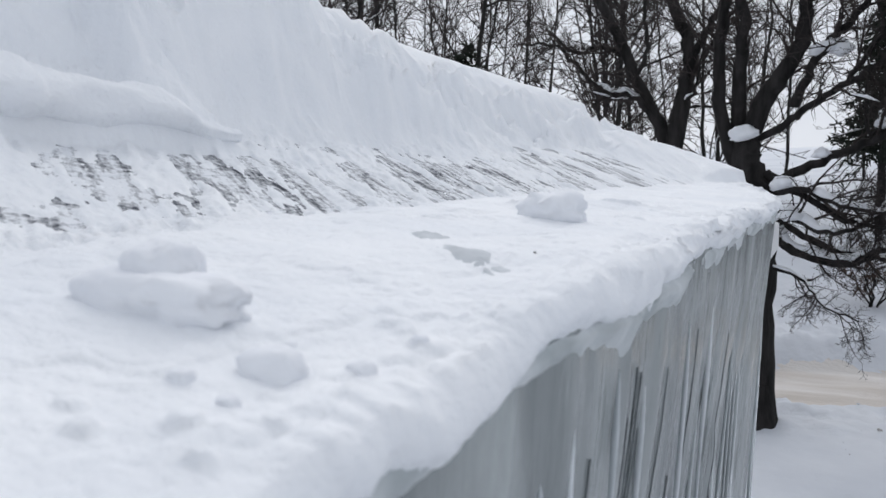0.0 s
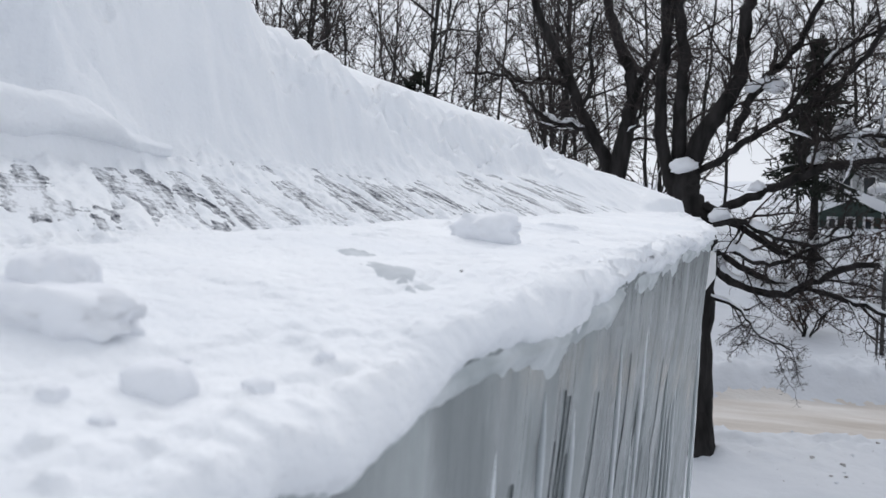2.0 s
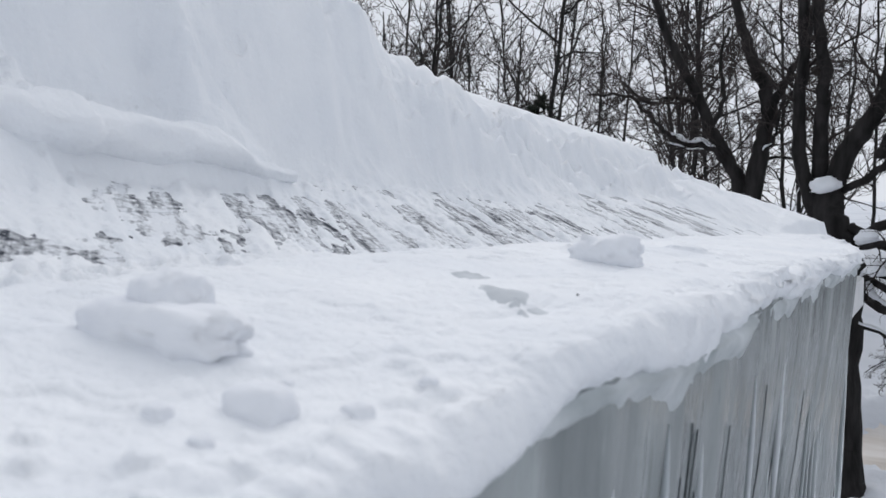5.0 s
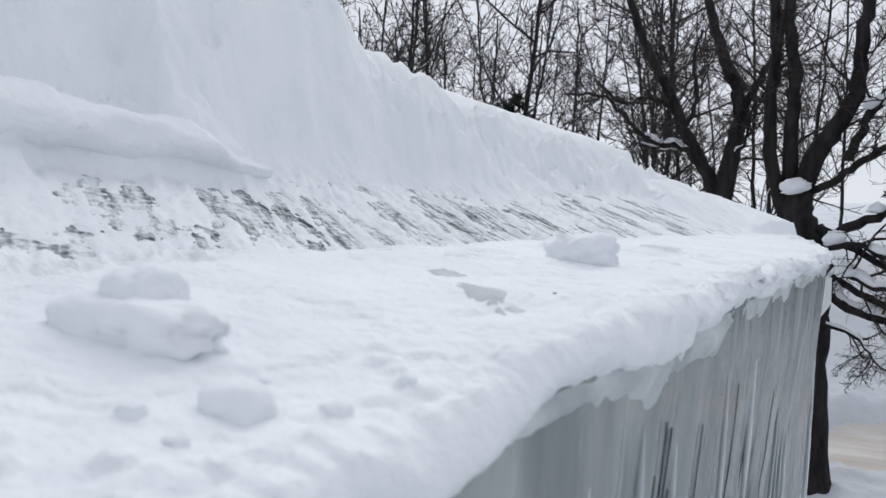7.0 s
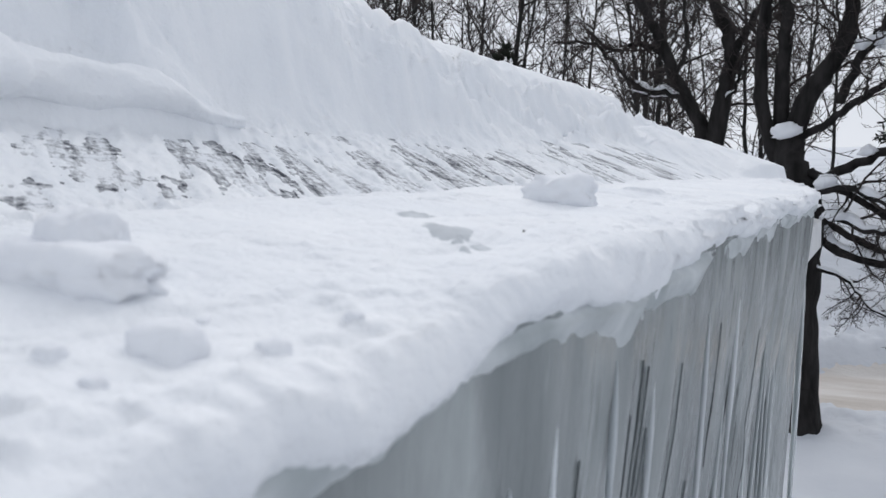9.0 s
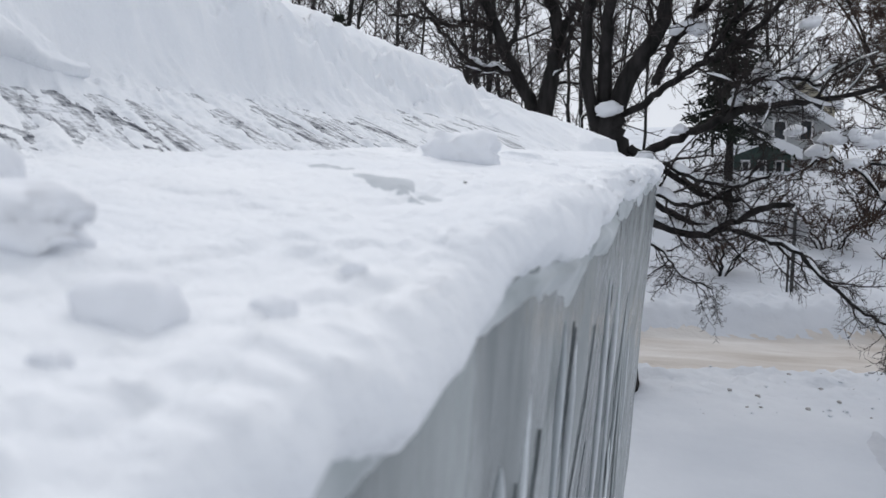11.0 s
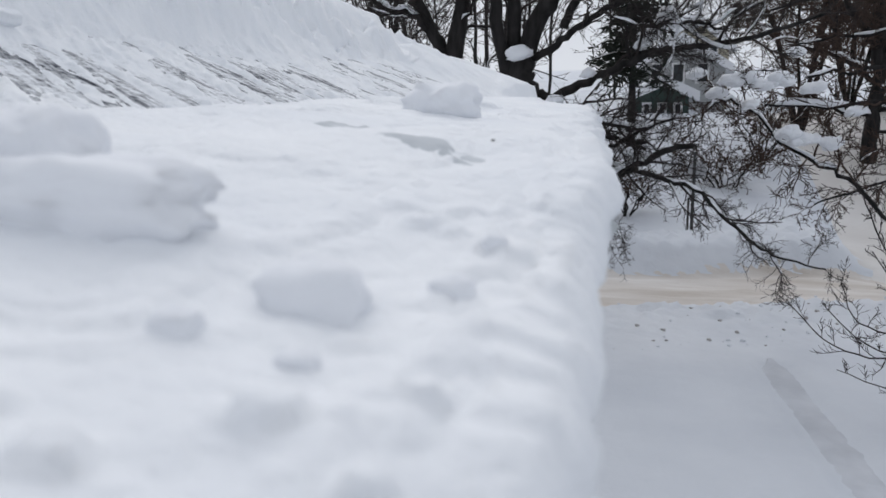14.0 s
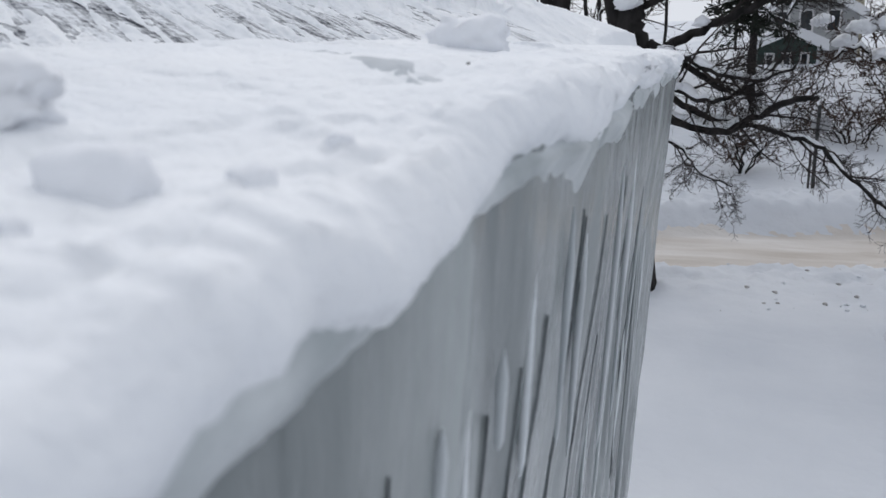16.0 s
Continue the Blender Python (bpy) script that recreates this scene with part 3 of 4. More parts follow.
        v, f = column(e - 0.018 - 0.9 * r + LEAN * (top + 0.06) + rng.uniform(-0.006, 0.006) * near, yy, top, low, r * 0.9, r * 0.35, LEAN, int(yy * 1000) + 5000, rings=16)
        piece("icicle", v, f, CLEAR, curtain)
        yy += rng.choice((0.012, 0.05, 0.10, 0.17, 0.28)) * rng.uniform(0.8, 1.3) + 0.05 * rng.random() ** 2 * min(max(yy, 0), 2)
    for yy, top, low in ((0.02, -0.085, -0.17), (0.035, -0.10, -0.15), (-0.03, -0.11, -0.16), (0.10, -0.06, -0.20), (0.21, -0.07, -0.24), (0.36, -0.10, -0.33), (0.55, -0.09, -0.42), (0.80, -0.10, -0.50)):
        e = float(eave_x(np.array([yy]))[0])
        v, f = column(e - 0.008 + LEAN * (top + 0.06), yy, top, low, 0.0035 + 0.003 * yy, 0.002, LEAN, int(yy * 777) + 9, rings=14)
        piece("icicle", v, f, FROSTED, curtain, "small frosted white icicle")
    for yy, low in ((3.90, -2.05), (3.94, -1.85), (3.88, -2.2)):
        v, f = column(-0.16, yy, -0.1, low, 0.022, 0.006, 0.03, int(yy * 100), rings=20)
        piece("icicle", v, f, CLEAR, curtain)


build_curtain()


def chunk(at, size, seed, label, flat=0.8, res=3):
    """A lump of snow with broken, slightly rounded faces."""
    bm = bmesh.new()
    bmesh.ops.create_icosphere(bm, subdivisions=res, radius=1.0)
    rng = random.Random(seed)
    cuts = [Vector((rng.uniform(-1, 1), rng.uniform(-1, 1), rng.uniform(-0.4, 1))).normalized() for _ in range(9)]
    off = Vector((rng.uniform(0, 50), rng.uniform(0, 50), rng.uniform(0, 50)))
    for v in bm.verts:
        d = v.co.normalized()
        r = 0.8 / (d.x ** 4 + d.y ** 4 + d.z ** 4) ** 0.25
        for c in cuts:
            k = d.dot(c)
            if k > 0:
                r = min(r, 0.88 / k + 0.02)
        r += 0.17 * noise.fractal(d * 1.7 + off, 0.6, 2.0, 5)
        v.co = Vector((d.x * size[0], d.y * size[1], d.z * size[2])) * r
    ob = part("snow_chunk", bm, CHUNK, None, "", True)
    ob.location = (at[0], at[1], at[2] + size[2] * 0.42)
    ob.rotation_euler = (0, 0, rng.uniform(-0.25, 0.25))
    return tagged(ob, label, "snow lump", "lumps on the eave")


def snow_at(x, y):
    return float(snow_height(np.array([-x]), np.array([y]))[0])


for k, (x, y, sx, sy, sz, text) in enumerate((
        (-0.152, 0.50, 0.046, 0.038, 0.027, "rounded white snow block lying on the ice ledge"),
        (-0.192, -0.064, 0.030, 0.020, 0.027, "soft upright snow clod near the scraped roof"),
        (-0.176, -0.080, 0.070, 0.026, 0.0185, "long low snow block joined to an upright clod"),
        (-0.292, -0.185, 0.056, 0.046, 0.055, "tall smooth snow block close to the window side"))):
    chunk((x, y, snow_at(x, y) - 0.004), (sx, sy, sz), 100 + k, text, res=4)


for k, (x, y, r) in enumerate(LOOSE):
    chunk((x, y, snow_at(x, y) - 0.002 - r * 0.3), (r * 1.15, r, r * 0.95), 140 + k, "small broken snow clod lying on the ledge")


def ice_patch(cx, cy, rx, ry, turn, seed):
    """A glazed, greyish patch where bare ice shows on the ledge."""
    rings, sides = 7, 40
    verts, faces = [], []
    c, q = math.cos(turn), math.sin(turn)
    for i in range(rings + 1):
        for k in range(sides):
            a = 2 * math.pi * k / sides
            r = (i / rings) * (1 + 0.45 * noise.fractal(Vector((math.cos(a) * 1.6, math.sin(a) * 1.6, seed)), 0.8, 2.0, 4))
            u, v = rx * r * math.cos(a), ry * r * math.sin(a)
            x, y = cx + u * c - v * q, cy + u * q + v * c
            verts.append((x, y, snow_at(x, y) + 0.0022 - 0.0035 * (i / rings) ** 3))
    for i in range(rings):
        for k in range(sides):
            j = (k + 1) % sides
            faces.append((i * sides + k, (i + 1) * sides + k, (i + 1) * sides + j, i * sides + j))
    ob = piece("ice_patch", verts, faces, GLAZE)
    tagged(ob, "grey glazed ice showing through the snow ledge", "ice", "ice on the ledge")


ice_patch(-0.175, 0.235, 0.035, 0.020, 2.3, 1.0)
ice_patch(-0.095, 0.150, 0.050, 0.020, 2.5, 5.0)


bm = bmesh.new()
bmesh.ops.create_icosphere(bm, subdivisions=2, radius=0.0010)
for v in bm.verts:
    v.co = Vector((v.co.x * 1.4, v.co.y, v.co.z * 0.7)) * (1 + 0.3 * noise.noise(v.co * 900))
speck = part("bark_crumb", bm, BARK)
speck.location = (-0.065, 0.197, snow_at(-0.065, 0.197) + 0.0006)
tagged(speck, "tiny dark crumb of bark lying on the snow", "bark crumb")


# ---- ground and street ----
def road_mid(x):
    return 12.3 + 0.22 * x


def ground_z(x, y):
    base = -3.05 + 0.03 * fbm(x * 0.35, y * 0.35, 3, 71)
    rise = smooth(14, 27, y) * 2.3 + smooth(30, 90, y) * 3.0 + smooth(90, 600, y) * 14
    d = y - road_mid(x)
    side = smooth(4.2, 5.4, x) * smooth(9.2, 7.2, x) * smooth(0, 1, d)
    lumps = 0.075 * np.abs(fbm(x * 3.6, y * 3.6, 4, 73)) + 0.035 * fbm(x * 8, y * 8, 2, 74)
    near = smooth(-3.3, -1.8, d) * smooth(-1.0, -1.35, d)
    far = smooth(1.15, 1.7, d) * smooth(3.4, 2.2, d) * (1 - side)
    z = base + rise + near * (0.05 + lumps) + far * (0.40 + lumps * 1.5) + smooth(2.2, 3.4, d) * 0.2 * (1 - side)
    z = z - 0.14 * smooth(1.35, 1.1, np.abs(d)) - 0.10 * side
    # a dragged track across the yard
    t = np.abs(x - (2.188 + -0.037 * (y - 8.96)))
    z = z - 0.06 * smooth(0.28, 0.16, t) * smooth(9.11, 8.81, y) * smooth(2, 4, y)
    return z


def build_ground():
    xs = graded([(-700, -60, 40), (-60, -12, 3), (-12, -4, 0.4), (-4, 9, 0.085), (9, 20, 0.4), (20, 60, 4), (60, 700, 40)])
    ys = graded([(-300, -20, 40), (-20, 3, 1.0), (3, 18, 0.08), (18, 40, 0.4), (40, 100, 3), (100, 900, 40)])
    x, y = np.meshgrid(xs, ys, indexing="xy")
    ob = piece("ground", np.stack([x, y, ground_z(x, y)], -1).reshape(-1, 3).tolist(), [f[::-1] for f in sheet_faces(*x.shape)], GROUND)
    tagged(ob, "snow-covered yard and hillside with ploughed banks", "ground", kind="structure")
    # the packed street and its side street
    xs = graded([(-60, -6, 2.0), (-6, 9, 0.1), (9, 60, 2.0)])
    w = np.linspace(-1.32, 1.28, 27)
    x, d = np.meshgrid(xs, w, indexing="xy")
    y = road_mid(x) + d + 0.08 * fbm(x * 0.9, d * 0, 3, 81) * np.abs(d)
    ruts = 0.018 * fbm(d * 5, x * 0.15, 3, 82) + 0.01 * fbm(x * 3, d * 6, 3, 83)
    z = ground_z(x, y) + 0.035 + ruts - 0.06 * smooth(1.05, 1.32, np.abs(d))
    ob = piece("road", np.stack([x, y, z], -1).reshape(-1, 3).tolist(), [f[::-1] for f in sheet_faces(*x.shape)], ROAD)
    tagged(ob, "street of packed brownish snow with wheel ruts", "road", kind="structure")
    # a sled track across the yard, greyer than the snow around it
    ys = graded([(3.0, 9.06, 0.06)])
    w = np.linspace(-1, 1, 13)
    d, y = np.meshgrid(w, ys, indexing="xy")
    half = 0.15 * smooth(9.06, 8.81, y) + 0.02 + 0.012 * fbm(y * 3, d * 0, 3, 86)
    x = 2.188 + -0.037 * (y - 8.96) + d * half
    z = ground_z(x, y) + 0.012 + 0.008 * fbm(x * 14, y * 9, 3, 87) - 0.02 * smooth(0.75, 1.0, np.abs(d))
    ob = piece("track", np.stack([x, y, z], -1).reshape(-1, 3).tolist(), [f[::-1] for f in sheet_faces(*x.shape)], TRACK)
    tagged(ob, "narrow grey track pressed into the yard's snow", "track", kind="structure")
    ys = graded([(13.4, 34, 0.2)])
    w = np.linspace(-1.9, 1.9, 20)
    d, y = np.meshgrid(w, ys, indexing="xy")
    x = 6.7 + d + (y - 13) * 0.06
    z = ground_z(x, y) + 0.03 + 0.02 * fbm(d * 4, y * 0.2, 3, 84) - 0.06 * smooth(1.5, 1.9, np.abs(d))
    ob = piece("road_side", np.stack([x, y, z], -1).reshape(-1, 3).tolist(), [f[::-1] for f in sheet_faces(*x.shape)], SIDE_ROAD)
    tagged(ob, "side street of packed brownish snow", "road", kind="structure")


build_ground()


# ---- trees ----
class Wood:
    """Collects tubes for limbs, twigs and the snow on them."""

    def __init__(self, seed, finest=0.0035):
        self.rng, self.finest = random.Random(seed), finest
        self.limb, self.twig, self.snow = ([], []), ([], []), ([], [])

    def tube(self, store, pts, radii, sides, squash=None):
        verts, faces = store
        base, n = len(verts), len(pts)
        whole = (pts[-1] - pts[0]).normalized()
        ref = Vector((0.03, 0.02, 1)) if abs(whole.z) < 0.85 or squash else Vector((0.05, 1, 0.03))
        for i, p in enumerate(pts):
            d = (pts[min(i + 1, n - 1)] - pts[max(i - 1, 0)]).normalized()
            u = d.cross(ref).normalized()
            w = u.cross(d)
            for k in range(sides):
                a = 2 * math.pi * k / sides
                hgt = math.sin(a) if squash is None else (math.sin(a) * (squash if math.sin(a) > 0 else 0.25))
                verts.append(p + u * (radii[i] * math.cos(a)) + w * (radii[i] * hgt))
        for i in range(n - 1):
            for k in range(sides):
                j = (k + 1) % sides
                a = base + i * sides
                faces.append((a + k, a + j, a + sides + j, a + sides + k))
        if radii[0] > 0.01:
            faces.append(tuple(base + k for k in range(sides))[::-1])
        if radii[-1] > 0.004:
            faces.append(tuple(base + (n - 1) * sides + k for k in range(sides)))

    def path(self, pts, steps, wander):
        """A wandering line through control points."""
        pts = [Vector(p) for p in pts]
        out, n = [], len(pts)
        for i in range(n - 1):
            p0, p1, p2, p3 = pts[max(i - 1, 0)], pts[i], pts[i + 1], pts[min(i + 2, n - 1)]
            for k in range(steps):
                t = k / steps
                q = 0.5 * ((2 * p1) + (p2 - p0) * t + (2 * p0 - 5 * p1 + 4 * p2 - p3) * t * t + (3 * p1 - p0 - 3 * p2 + p3) * t ** 3)
                if i or k:
                    q = q + Vector((self.rng.gauss(0, wander), self.rng.gauss(0, wander), self.rng.gauss(0, wander)))
                out.append(q)
        out.append(pts[-1])
        return out

    def add(self, line, r0, r1, snow=0.0, sides=None):
        n = len(line)
        knots = 0.07 if r0 > 0.03 else 0.0
        radii = [(r0 + (r1 - r0) * (i / (n - 1)) ** 0.9) * (1 + self.rng.uniform(-knots, knots)) for i in range(n)]
        store = self.limb if r0 > 0.022 else self.twig
        self.tube(store, line, radii, sides or (16 if r0 > 0.2 else 11 if r0 > 0.1 else 7 if r0 > 0.04 else 4 if r0 > 0.012 else 3))
        if snow and n > 2:
            self.lay_snow(line, radii, snow)

    def lay_snow(self, line, radii, amount):
        """Snow lying along the level stretches of a limb."""
        rng, run, rr = self.rng, [], []
        keep = rng.random() < 0.80
        for i in range(len(line)):
            a, b = line[max(i - 1, 0)], line[min(i + 1, len(line) - 1)]
            d = (b - a).normalized()
            ok = keep and abs(d.z) < 0.80 and rng.random() < 0.90
            if ok:
                w = max(0.012, radii[i] * rng.uniform(0.5, 1.4)) * (1 + 0.9 * amount) * (1.1 - abs(d.z) * 0.6)
                run.append(line[i] + Vector((0, 0, radii[i] * 0.75)))
                rr.append(w)
            if (not ok or i == len(line) - 1) and run:
                if len(run) >= 3:
                    rr[0] *= 0.25
                    rr[-1] *= 0.25
                    self.tube(self.snow, run, rr, 6 if rr[len(rr) // 2] > 0.03 else 5, 1.1 + amount)
                run, rr = [], []
                keep = rng.random() < 0.80

    def sprout(self, line, r0, r1, level, count, length, up=0.25, snow=0.0, side=None, droop=0.0, start=0.15):
        """Side branches along a line, again and again down to twigs."""
        rng, n = self.rng, len(line)
        for c in range(count):
            f = start + (1 - start) * (c + rng.random()) / count
            i = min(int(f * (n - 1)), n - 2)
            p = line[i].lerp(line[i + 1], f * (n - 1) - i)
            d = (line[i + 1] - line[i]).normalized()
            out = Vector((rng.gauss(0, 1), rng.gauss(0, 1), rng.gauss(0, 0.8)))
            out = (out - d * out.dot(d)).normalized()
            if side is not None:
                out = (out + Vector(side) * 0.6).normalized()
            way = (d * rng.uniform(0.5, 1.1) + out + Vector((0, 0, up))).normalized()
            ln = length * rng.uniform(0.5, 1.15) * (1.1 - 0.55 * f)
            r = max(self.finest, min((r0 + (r1 - r0) * f) * 0.6, ln * 0.022))
            m = 5 if level > 2 else 4 if level > 1 else 3
            q, sub = p, [p]
            for k in range(m):
                way = (way + Vector((rng.gauss(0, 0.22), rng.gauss(0, 0.22), rng.gauss(0, 0.22) + 0.06 * up - droop * 0.12))).normalized()
                q = q + way * (ln / m)
                sub.append(q)
            self.add(sub, r, max(self.finest * 0.6, r * 0.3), snow if level > 2 and rng.random() < 0.45 * snow else 0)
            if level > 1:
                self.sprout(sub, r, r * 0.35, level - 1, max(2, int(count * 0.7)), ln * 0.55, up, snow, None, droop, 0.2)

    def heap(self, at, r):
        """A lumpy heap of snow lodged on the wood."""
        if r > 0.09:
            for _ in range(3):
                self.heap(at + Vector((self.rng.uniform(-0.9, 0.9), self.rng.uniform(-0.3, 0.3), self.rng.uniform(-0.35, 0.25))) * r, r * self.rng.uniform(0.5, 0.75) if r < 0.12 else 0.085)
            r *= 0.85
        bm = bmesh.new()
        bmesh.ops.create_icosphere(bm, subdivisions=3, radius=1.0)
        base, off = len(self.snow[0]), Vector((at.x * 7, at.y * 3, at.z * 5))
        for v in bm.verts:
            d = v.co.normalized()
            k = r * (1 + 0.3 * noise.fractal(d * 1.7 + off, 0.8, 2.0, 4))
            self.snow[0].append(at + Vector((d.x * k * 1.2, d.y * k, d.z * k * (0.9 if d.z > 0 else 0.6) + d.x * k * 0.15)))
        for f in bm.faces:
            self.snow[1].append(tuple(base + v.index for v in f.verts))
        bm.free()

    def finish(self, name, label, category="tree", group="", bark=None, twig=None):
        low = min((v.z for v in self.limb[0]), default=0)
        at = min(self.limb[0], key=lambda v: v.z)
        at = Vector((at.x, at.y, low))
        tree = thing(name, at, label, category, group)
        for nm, store, mat, text in (("trunk", self.limb, bark or BARK, ""), ("crown", self.twig, twig or TWIG, ""), ("branch_snow", self.snow, BRANCH_SNOW, "white snow lying on the branches")):
            if store[0]:
                ob = piece(nm, [v - at for v in store[0]], store[1], mat, tree, text)
                if nm != "trunk":
                    ob["kind"] = "stuff"
        return tree


def big_maple():
    w = Wood(3, 0.0026)
    limbs = (
        ([(-0.72, 10, -3.3), (-0.68, 10, -2.0), (-0.66, 9.95, -0.9), (-0.62, 9.9, -0.3), (-0.80, 9.95, 0.2), (-0.88, 10, 0.5)], 0.25, 0.16, 0, 0),
        ([(-0.93, 10, 0.2), (-1.14, 9.85, 0.85), (-1.12, 9.7, 1.58), (-1.07, 9.55, 2.22), (-1.12, 9.4, 3.0), (-1.3, 9.3, 4.4)], 0.10, 0.04, 10, 0.1),
        ([(-0.87, 10, 0.3), (-0.67, 9.88, 0.9), (-0.45, 9.76, 1.21), (-0.24, 9.64, 1.57), (-0.18, 9.52, 2.12), (-0.08, 9.4, 2.7), (0.1, 9.3, 4.0)], 0.135, 0.05, 10, 0.15),
        ([(-0.90, 10, 0.4), (-0.93, 10, 0.75), (-0.91, 9.8, 1.38), (-0.86, 9.6, 1.88), (-0.91, 9.4, 2.6), (-0.8, 9.3, 4.2)], 0.105, 0.05, 9, 0.1),
        ([(-0.80, 10, 0.45), (-0.39, 9.85, 0.67), (-0.10, 9.7, 0.89), (0.25, 9.5, 1.07), (0.52, 9.3, 1.22), (0.76, 9.2, 1.38), (1.05, 9, 1.70), (1.4, 8.9, 2.3)], 0.05, 0.025, 10, 1.3),
        ([(-0.60, 9.95, -0.05), (-0.09, 9.75, 0.18), (0.36, 9.6, 0.36), (0.66, 9.45, 0.52), (1.06, 9.3, 0.56), (1.45, 9.15, 0.60), (1.83, 9, 0.67), (2.5, 8.9, 0.9)], 0.065, 0.02, 13, 0.9),
        ([(0.60, 9.6, 0.48), (0.75, 9.55, 0.84), (1.05, 9.3, 0.87), (1.43, 9, 0.75)], 0.035, 0.015, 8, 1.6),
        ([(-0.60, 9.95, -0.5), (-0.25, 9.9, -0.85), (0.29, 9.68, -0.94), (0.62, 9.45, -0.77), (0.98, 9.22, -0.58), (1.21, 9.0, -0.54)], 0.075, 0.03, 11, 0.35),
        ([(-0.60, 9.95, -0.35), (-0.18, 9.9, -0.66), (0.26, 9.77, -0.83), (0.69, 9.64, -0.90), (1.30, 9.51, -1.08), (1.56, 9.39, -1.34), (1.87, 9.26, -1.60), (2.16, 9.13, -1.79), (2.70, 9.0, -1.91)], 0.048, 0.010, 16, 0.15),
        ([(-0.30, 9.75, 0.85), (-0.17, 9.7, 1.21), (0.06, 9.6, 1.56), (0.33, 9.5, 1.82), (0.54, 9.4, 2.2), (1.0, 9.2, 3.2)], 0.06, 0.03, 10, 0.3),
        ([(0.25, 9.5, 1.07), (0.6, 9.4, 1.6), (1.1, 9.3, 1.95), (1.9, 9.2, 2.3)], 0.035, 0.015, 11, 0.3),
        ([(-0.62, 9.95, -0.2), (-0.2, 9.6, -0.1), (0.2, 9.4, -0.28), (0.62, 9.3, -0.34), (1.0, 9.2, -0.2)], 0.045, 0.015, 12, 0.5),
        ([(-0.60, 9.9, 0.1), (-0.2, 9.7, -0.15), (0.25, 9.5, -0.45), (0.7, 9.3, -0.5)], 0.06, 0.02, 12, 0.6),
        ([(-0.62, 9.9, -0.6), (-0.3, 9.7, -0.45), (0.1, 9.5, -0.6), (0.5, 9.4, -0.45), (0.9, 9.3, -0.1)], 0.05, 0.015, 12, 0.7),
        ([(-0.60, 9.9, -1.0), (-0.2, 9.8, -1.15), (0.1, 9.7, -1.45), (0.45, 9.6, -1.6)], 0.03, 0.008, 12, 0.1),
    )
    for k, (pts, r0, r1, count, snow) in enumerate(limbs):
        line = w.path(pts, 5, 0.012 if k else 0.02)
        if k == 0:
            line[0] = Vector(pts[0])
        w.add(line, r0, r1, snow)
        if count:
            low = pts[-1][2] < 0
            w.sprout(line, r0, r1, 3, count + (2 if low else 7 if pts[-1][0] > 0.9 else 6), 0.9 if low else 1.05, 0.08 if low else 0.2, snow * 0.6, None, 0.22 if low else 0.1, 0.25)
    # flared root and heaped snow in the crotches
    w.add([Vector((-0.66, 10, -3.4)), Vector((-0.69, 10, -3.12)), Vector((-0.70, 10, -2.9)), Vector((-0.69, 10, -2.5))], 0.44, 0.24)
    for p, r in (((-0.86, 9.72, 0.55), 0.15), ((0.06, 9.62, 1.50), 0.13), ((0.20, 9.55, 1.44), 0.10), ((-0.06, 9.62, 1.47), 0.09),
                 ((-0.42, 9.6, -0.02), 0.10), ((-0.30, 9.6, -0.42), 0.10), ((0.70, 9.5, 0.74), 0.10), ((0.62, 9.5, 0.62), 0.09), ((1.30, 9.1, 1.40), 0.09), ((0.0, 9.6, 0.30), 0.08)):
        w.heap(Vector(p), r)
    w.finish("maple_tree", "large dark bare maple with thick snow-laden limbs")


def forked_tree():
    w = Wood(5, 0.0035)
    limbs = (
        ([(-2.25, 12, -3.3), (-2.2, 12, -1.2), (-2.14, 12, 0.5)], 0.24, 0.20, 0, 0),
        ([(-2.13, 12, 0.3), (-2.20, 12, 0.65), (-2.39, 12, 1.06), (-2.66, 12, 1.59), (-2.93, 12, 2.21), (-3.2, 12, 2.76), (-3.45, 12, 3.4), (-3.9, 12, 4.8)], 0.125, 0.05, 11, 0.1),
        ([(-2.11, 12, 0.3), (-1.96, 12, 1.12), (-1.85, 12, 1.71), (-1.90, 12, 2.13), (-2.11, 12, 2.65), (-2.25, 12, 3.2), (-2.6, 12, 4.6)], 0.145, 0.06, 11, 0.1),
        ([(-1.85, 12, 1.80), (-1.57, 12, 2.27), (-1.33, 12, 2.82), (-1.2, 12, 3.6)], 0.07, 0.04, 9, 0.1),
        ([(-2.22, 12, 0.7), (-2.57, 11.9, 1.24), (-3.01, 11.8, 1.35), (-3.38, 11.8, 1.63), (-3.85, 11.8, 2.11), (-4.53, 11.8, 2.21)], 0.055, 0.02, 11, 0.5),
        ([(-1.98, 12, 1.1), (-1.72, 11.8, 1.35), (-1.62, 11.7, 1.8), (-1.35, 11.7, 2.1)], 0.035, 0.015, 8, 0.2),
        ([(-2.66, 12, 1.59), (-2.45, 11.9, 2.0), (-2.50, 11.8, 2.5), (-2.35, 11.7, 3.0)], 0.045, 0.02, 8, 0.1),
        ([(-2.80, 12, 1.9), (-3.2, 11.9, 2.1), (-3.55, 11.8, 2.0), (-4.0, 11.7, 2.4)], 0.04, 0.015, 9, 0.3),
    )
    for k, (pts, r0, r1, count, snow) in enumerate(limbs):
        line = w.path(pts, 5, 0.015)
        w.add(line, r0, r1, snow)
        if count:
            w.sprout(line, r0, r1, 3, count + 4, 1.0, 0.15, snow, None, 0.1, 0.15)
    w.finish("forked_tree", "dark bare tree with two leaning stems, snow in its fork")


def right_tree():
    w = Wood(8, 0.007)
